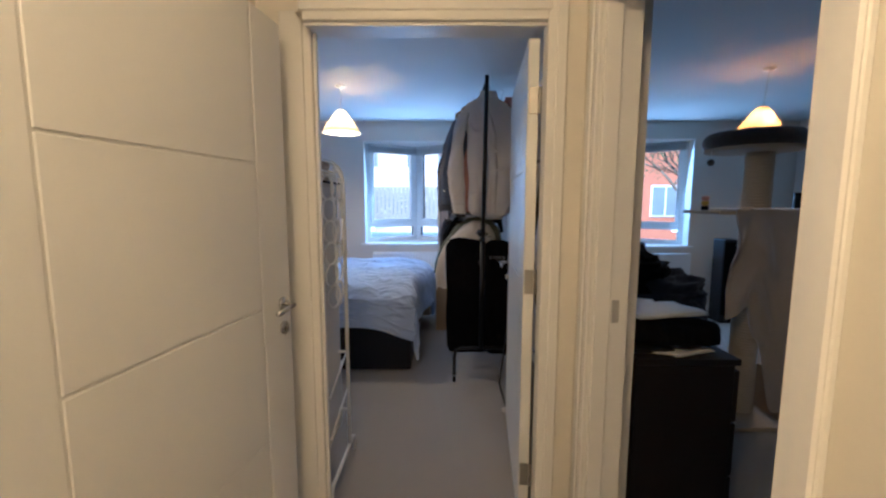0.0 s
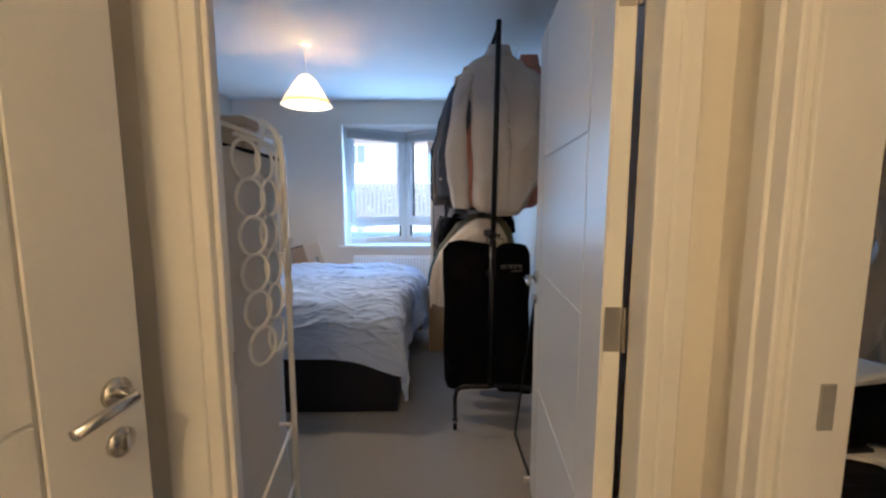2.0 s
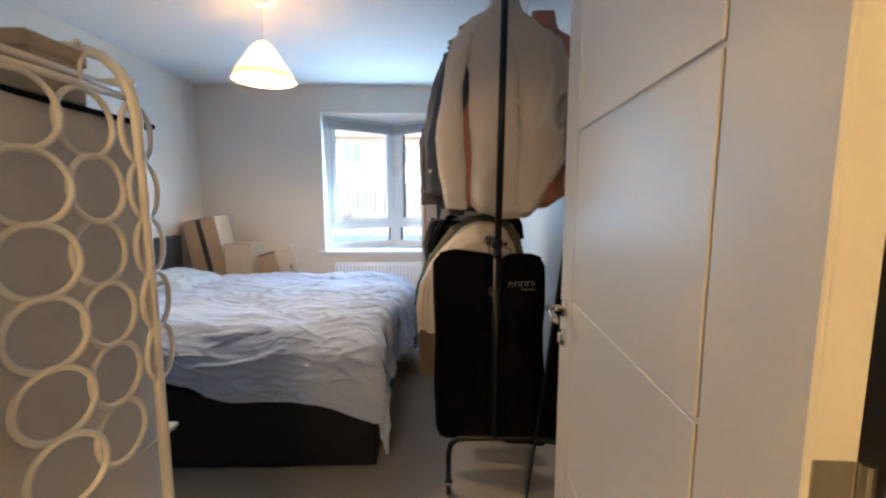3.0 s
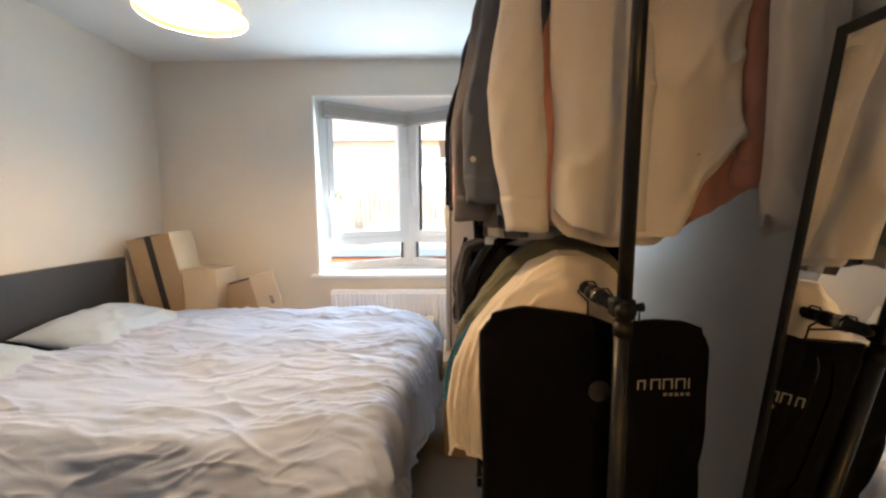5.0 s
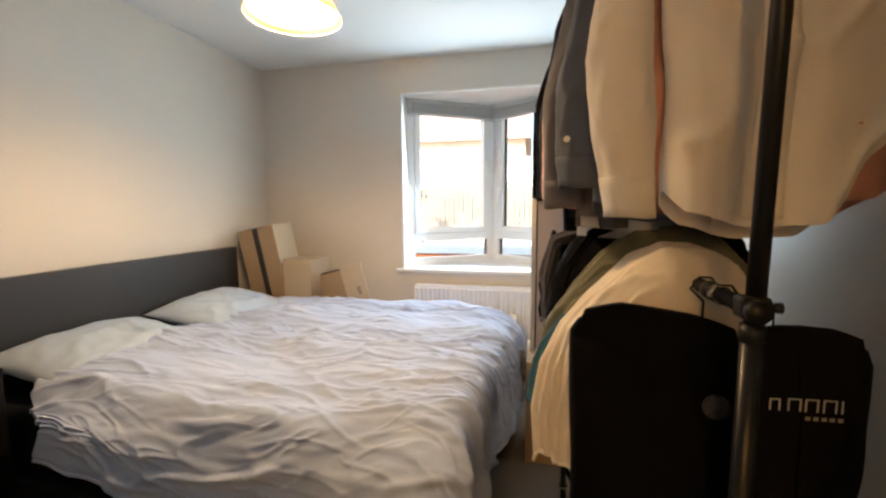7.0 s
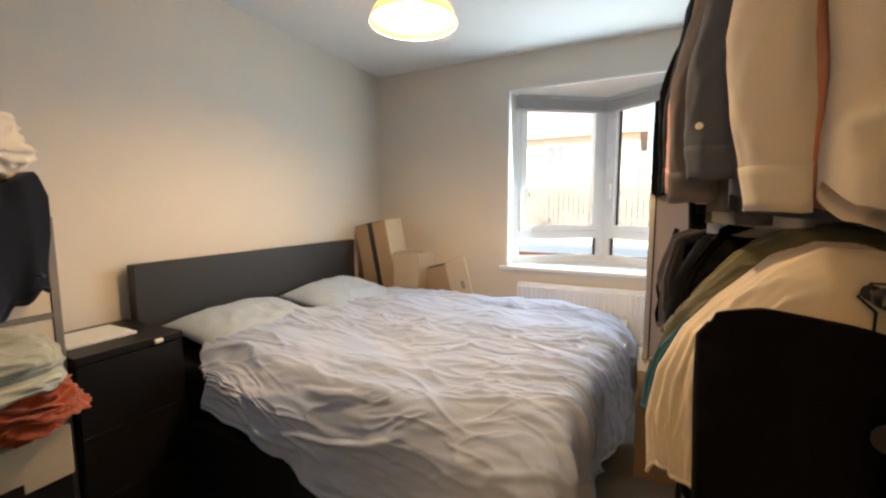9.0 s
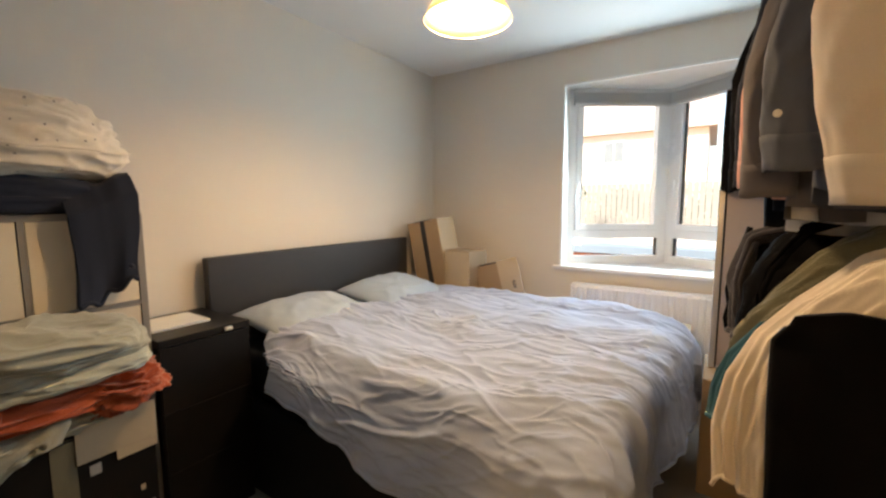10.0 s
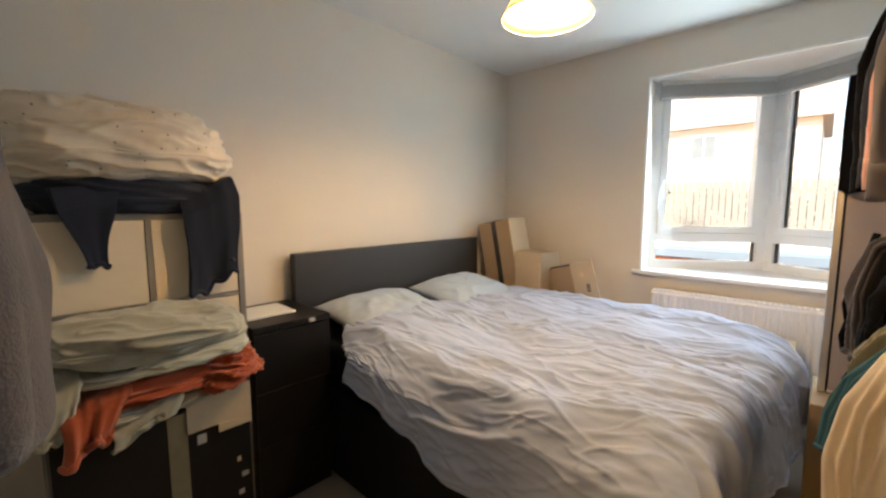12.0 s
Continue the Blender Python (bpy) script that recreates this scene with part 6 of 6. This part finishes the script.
# tall loudspeakers and a screen
for x in (3.30, 3.66):
    sp = thing("tower_speaker", (x, 4.35, 0), "slim black tower loudspeaker on the floor", "loudspeaker", "tower speakers")
    part("cabinet", bx(x - 0.085, x + 0.085, 4.25, 4.45, 0.001, 0.98, 0.01, None, 2), BLACKPLASTIC, sp)
    part("grille", bx(x - 0.075, x + 0.075, 4.242, 4.249, 0.10, 0.95, 0.004), BLACKC, sp, "black cloth grille")
cs = thing("tv_cabinet", (3.9, 3.6, 0), "light wood cabinet with a screen on it", "cabinet")
part("body", bx(3.32, 4.42, 3.45, 3.90, 0.0, 1.20, 0.006), WOODL, cs)
part("top", bx(3.30, 4.44, 3.43, 3.91, 1.20, 1.225, 0.004), WOODL, cs)
tv = thing("monitor", (3.8, 3.6, 1.226), "black flat screen, switched off", "monitor")
part("screen", bx(3.40, 4.20, 3.58, 3.61, 1.26, 1.50, 0.004), BLACKPLASTIC, tv)
part("stand", bx(3.70, 3.90, 3.54, 3.66, 1.226, 1.26, 0.004), BLACKPLASTIC, tv)
solid("window_ornament", tube([(2.42, 4.93, 0.865), (2.47, 4.95, 0.875), (2.50, 4.93, 0.862), (2.55, 4.94, 0.880), (2.60, 4.92, 0.865)], 0.022, 12), BLACKC, "small dark ornament on the window board", "ornament", smooth=True)

# radiator under the second window
r2 = thing("radiator", (2.5, FAR - 0.06, 0), "white enamelled panel radiator under a bay window", "radiator")
part("front_panel", bx(2.0, 3.15, FAR - 0.115, FAR - 0.05, 0.20, 0.755, 0.008, None, 2), ENAMEL, r2)
part("bracket", bx(2.3, 2.34, FAR - 0.05, FAR, 0.3, 0.6), ENAMEL, r2)

# ---- outside ----
GZ = -0.12
solid("ground", bx(-300, 300, 5.4, 500, GZ - 0.5, GZ), PAVING, "pale paved forecourt and open ground", "ground", "structure")
solid("road", bx(-120, 120, 10.5, 15.5, GZ, GZ + 0.004), ASPHALT, "grey asphalt road", "road", "structure")
solid("kerb", bx(-120, 120, 10.35, 10.5, GZ, GZ + 0.11, 0.01), PAVING, "pale stone kerb", "kerb", "structure")


def house(name, x0, x1, y0, y1, h, rh, wall, label, cols, storeys=2, ridge_x=True):
    t = thing(name, ((x0 + x1) / 2, y0, GZ), label, "house")
    part("wall", bx(x0, x1, y0, y1, GZ, GZ + h), wall, t)
    bm = bmesh.new()
    o = 0.35
    if ridge_x:
        ym = (y0 + y1) / 2
        a = [bm.verts.new(p) for p in ((x0 - o, y0 - o, GZ + h), (x1 + o, y0 - o, GZ + h), (x1 + o, y1 + o, GZ + h), (x0 - o, y1 + o, GZ + h), (x0 - o, ym, GZ + h + rh), (x1 + o, ym, GZ + h + rh))]
        for q in ((0, 1, 5, 4), (2, 3, 4, 5), (0, 4, 3), (1, 2, 5), (3, 2, 1, 0)):
            bm.faces.new([a[i] for i in q])
    else:
        xm = (x0 + x1) / 2
        a = [bm.verts.new(p) for p in ((x0 - o, y0 - o, GZ + h), (x1 + o, y0 - o, GZ + h), (x1 + o, y1 + o, GZ + h), (x0 - o, y1 + o, GZ + h), (xm, y0 - o, GZ + h + rh), (xm, y1 + o, GZ + h + rh))]
        for q in ((0, 1, 4), (2, 3, 5), (1, 2, 5, 4), (3, 0, 4, 5), (3, 2, 1, 0)):
            bm.faces.new([a[i] for i in q])
    roof = part("roof", bm, ROOFT, t, "tiled pitched roof")
    part("chimney", bx(x0 + 0.8, x0 + 1.5, (y0 + y1) / 2 - 0.3, (y0 + y1) / 2 + 0.3, GZ + h + rh * 0.4, GZ + h + rh + 0.8), wall, roof)
    for s_ in range(storeys):
        for i in range(cols):
            cx = x0 + (x1 - x0) * (i + 0.5) / cols
            zb = GZ + 0.95 + s_ * 2.7
            w = part("window", bx(cx - 0.55, cx + 0.55, y0 - 0.05, y0 + 0.02, zb, zb + 1.2, 0.01), UPVC, t, "white framed window")
            for dx in (-0.5, 0.03):
                part("pane", bx(cx + dx, cx + dx + 0.47, y0 - 0.058, y0 - 0.05, zb + 0.06, zb + 1.14), HOUSEPANE, w)
    return t


house("white_house", -12, -0.5, 26, 34, 5.2, 2.6, RENDERW, "white rendered house across the road", 4)
house("brick_house", 1.6, 6.0, 17.0, 25, 5.4, 3.0, ORANGEW, "orange clad house at the roadside", 2, ridge_x=False)
house("brick_house", 7.2, 22.0, 15.5, 24, 7.6, 3.0, BRICK, "red brick apartment building", 6, 3)
house("brick_house", -26, -13, 24, 32, 5.4, 3.0, BRICK, "red brick house across the road", 4)
# orange post of the neighbouring porch
pp = thing("porch", (-2.3, 9.0, GZ), "orange wooden porch post with crosspieces", "porch")
part("post", bx(-2.75, -2.45, 9.0, 9.2, GZ, 3.6, 0.01), ORANGEW, pp)
part("beam", bx(-4.5, -2.45, 9.0, 9.2, 3.4, 3.7, 0.01), ORANGEW, pp)
fence = thing("fence", (0, 17, GZ), "weathered board fence along the road", "fence")
for i in range(90):
    x = -13.5 + i * 0.165
    part("board", bx(x, x + 0.15, 16.4 + 0.012 * (i % 2), 16.42 + 0.012 * (i % 2), GZ + 0.66, GZ + 2.12 + 0.02 * nz(i, 3.0)), FENCEM, fence)
part("rail", bx(-13.5, 1.4, 16.44, 16.48, GZ + 0.90, GZ + 1.0), FENCEM, fence)
part("rail", bx(-13.5, 1.4, 16.44, 16.48, GZ + 1.75, GZ + 1.85), FENCEM, fence)
# low planter wall in front of the windows
pw = solid("planter_wall", bx(-4.0, 1.2, 7.42, 7.62, GZ, GZ + 0.80, 0.01), BRICK, "low brick wall with a slate blue coping outside", "wall", "structure")
part("coping", bx(-4.05, 1.25, 7.38, 7.66, GZ + 0.80, GZ + 0.92, 0.012), CARP, pw, "slate blue coping")
solid("garden_wall", bx(-13.5, 1.4, 16.34, 16.56, GZ, GZ + 0.66, 0.01), RENDERW, "low pale rendered wall under the fence", "wall", "structure")


def leaves(bm, centre, rad, n, size, rnd):
    for _ in range(n):
        d = Vector((rnd.gauss(0, 1), rnd.gauss(0, 1), rnd.gauss(0, 1))).normalized() * rad * rnd.random() ** 0.4
        p = Vector(centre) + Vector((d.x, d.y, d.z * 0.8))
        a = Vector((rnd.gauss(0, 1), rnd.gauss(0, 1), rnd.gauss(0, 1))).normalized()
        b = a.orthogonal().normalized()
        s_ = size * (0.6 + 0.8 * rnd.random())
        vs = [bm.verts.new(p + v) for v in (a * s_, b * s_ * 0.5, -a * s_, -b * s_ * 0.5)]
        bm.faces.new(vs)


rnd = random.Random(4)
hd = thing("hedge", (-0.6, 17.4, GZ), "dense green hedge behind the fence", "hedge")
bm = bmesh.new()
for i in range(26):
    leaves(bm, (-3.6 + i * 0.19, 17.3 + 0.3 * rnd.random(), GZ + 1.0 + 0.9 * rnd.random()), 0.55, 130, 0.07, rnd)
part("leaves", bm, LEAF, hd)
part("stems", tube([(-1.2, 17.4, GZ), (-1.2, 17.4, 1.0), (-1.0, 17.4, 1.6)], 0.06, 8), BARK, hd)


def bare_tree(x, y, h, seed, label):
    t = thing("tree", (x, y, GZ), label, "tree")
    rnd = random.Random(seed)
    trunk, crown, twig = bmesh.new(), bmesh.new(), bmesh.new()

    def limb(bm, p, d, L, r, depth):
        pts, q = [p], p
        for i in range(5):
            d = (d + Vector((rnd.gauss(0, 0.13), rnd.gauss(0, 0.13), rnd.gauss(0.04, 0.08)))).normalized()
            q = q + d * L / 5
            pts.append(q)
        tube(pts, r, 7, bm, taper=[1, 0.9, 0.8, 0.7, 0.58, 0.45])
        if depth:
            for k in range(3 if depth > 1 else 4):
                e = pts[rnd.choice((2, 3, 4, 5))]
                limb(twig, e, (d + Vector((rnd.gauss(0, 0.7), rnd.gauss(0, 0.7), rnd.gauss(0.1, 0.4)))).normalized(), L * 0.62, r * 0.5, depth - 1)
        else:
            leaves(crown, q, 0.35, 14, 0.035, rnd)

    limb(trunk, Vector((x, y, GZ)), Vector((0.05, 0, 1)), h * 0.4, 0.10, 4)
    part("trunk", trunk, BARK, t, smooth=True)
    part("limbs", twig, BARK, t, smooth=True)
    part("crown", crown, LEAF, t, "sparse green leaves")
    return t


bare_tree(6.0, 9.2, 4.6, 11, "slim tree with mossy branches and sparse leaves")
bare_tree(-3.3, 14.0, 4.2, 5, "slim young tree by the road")
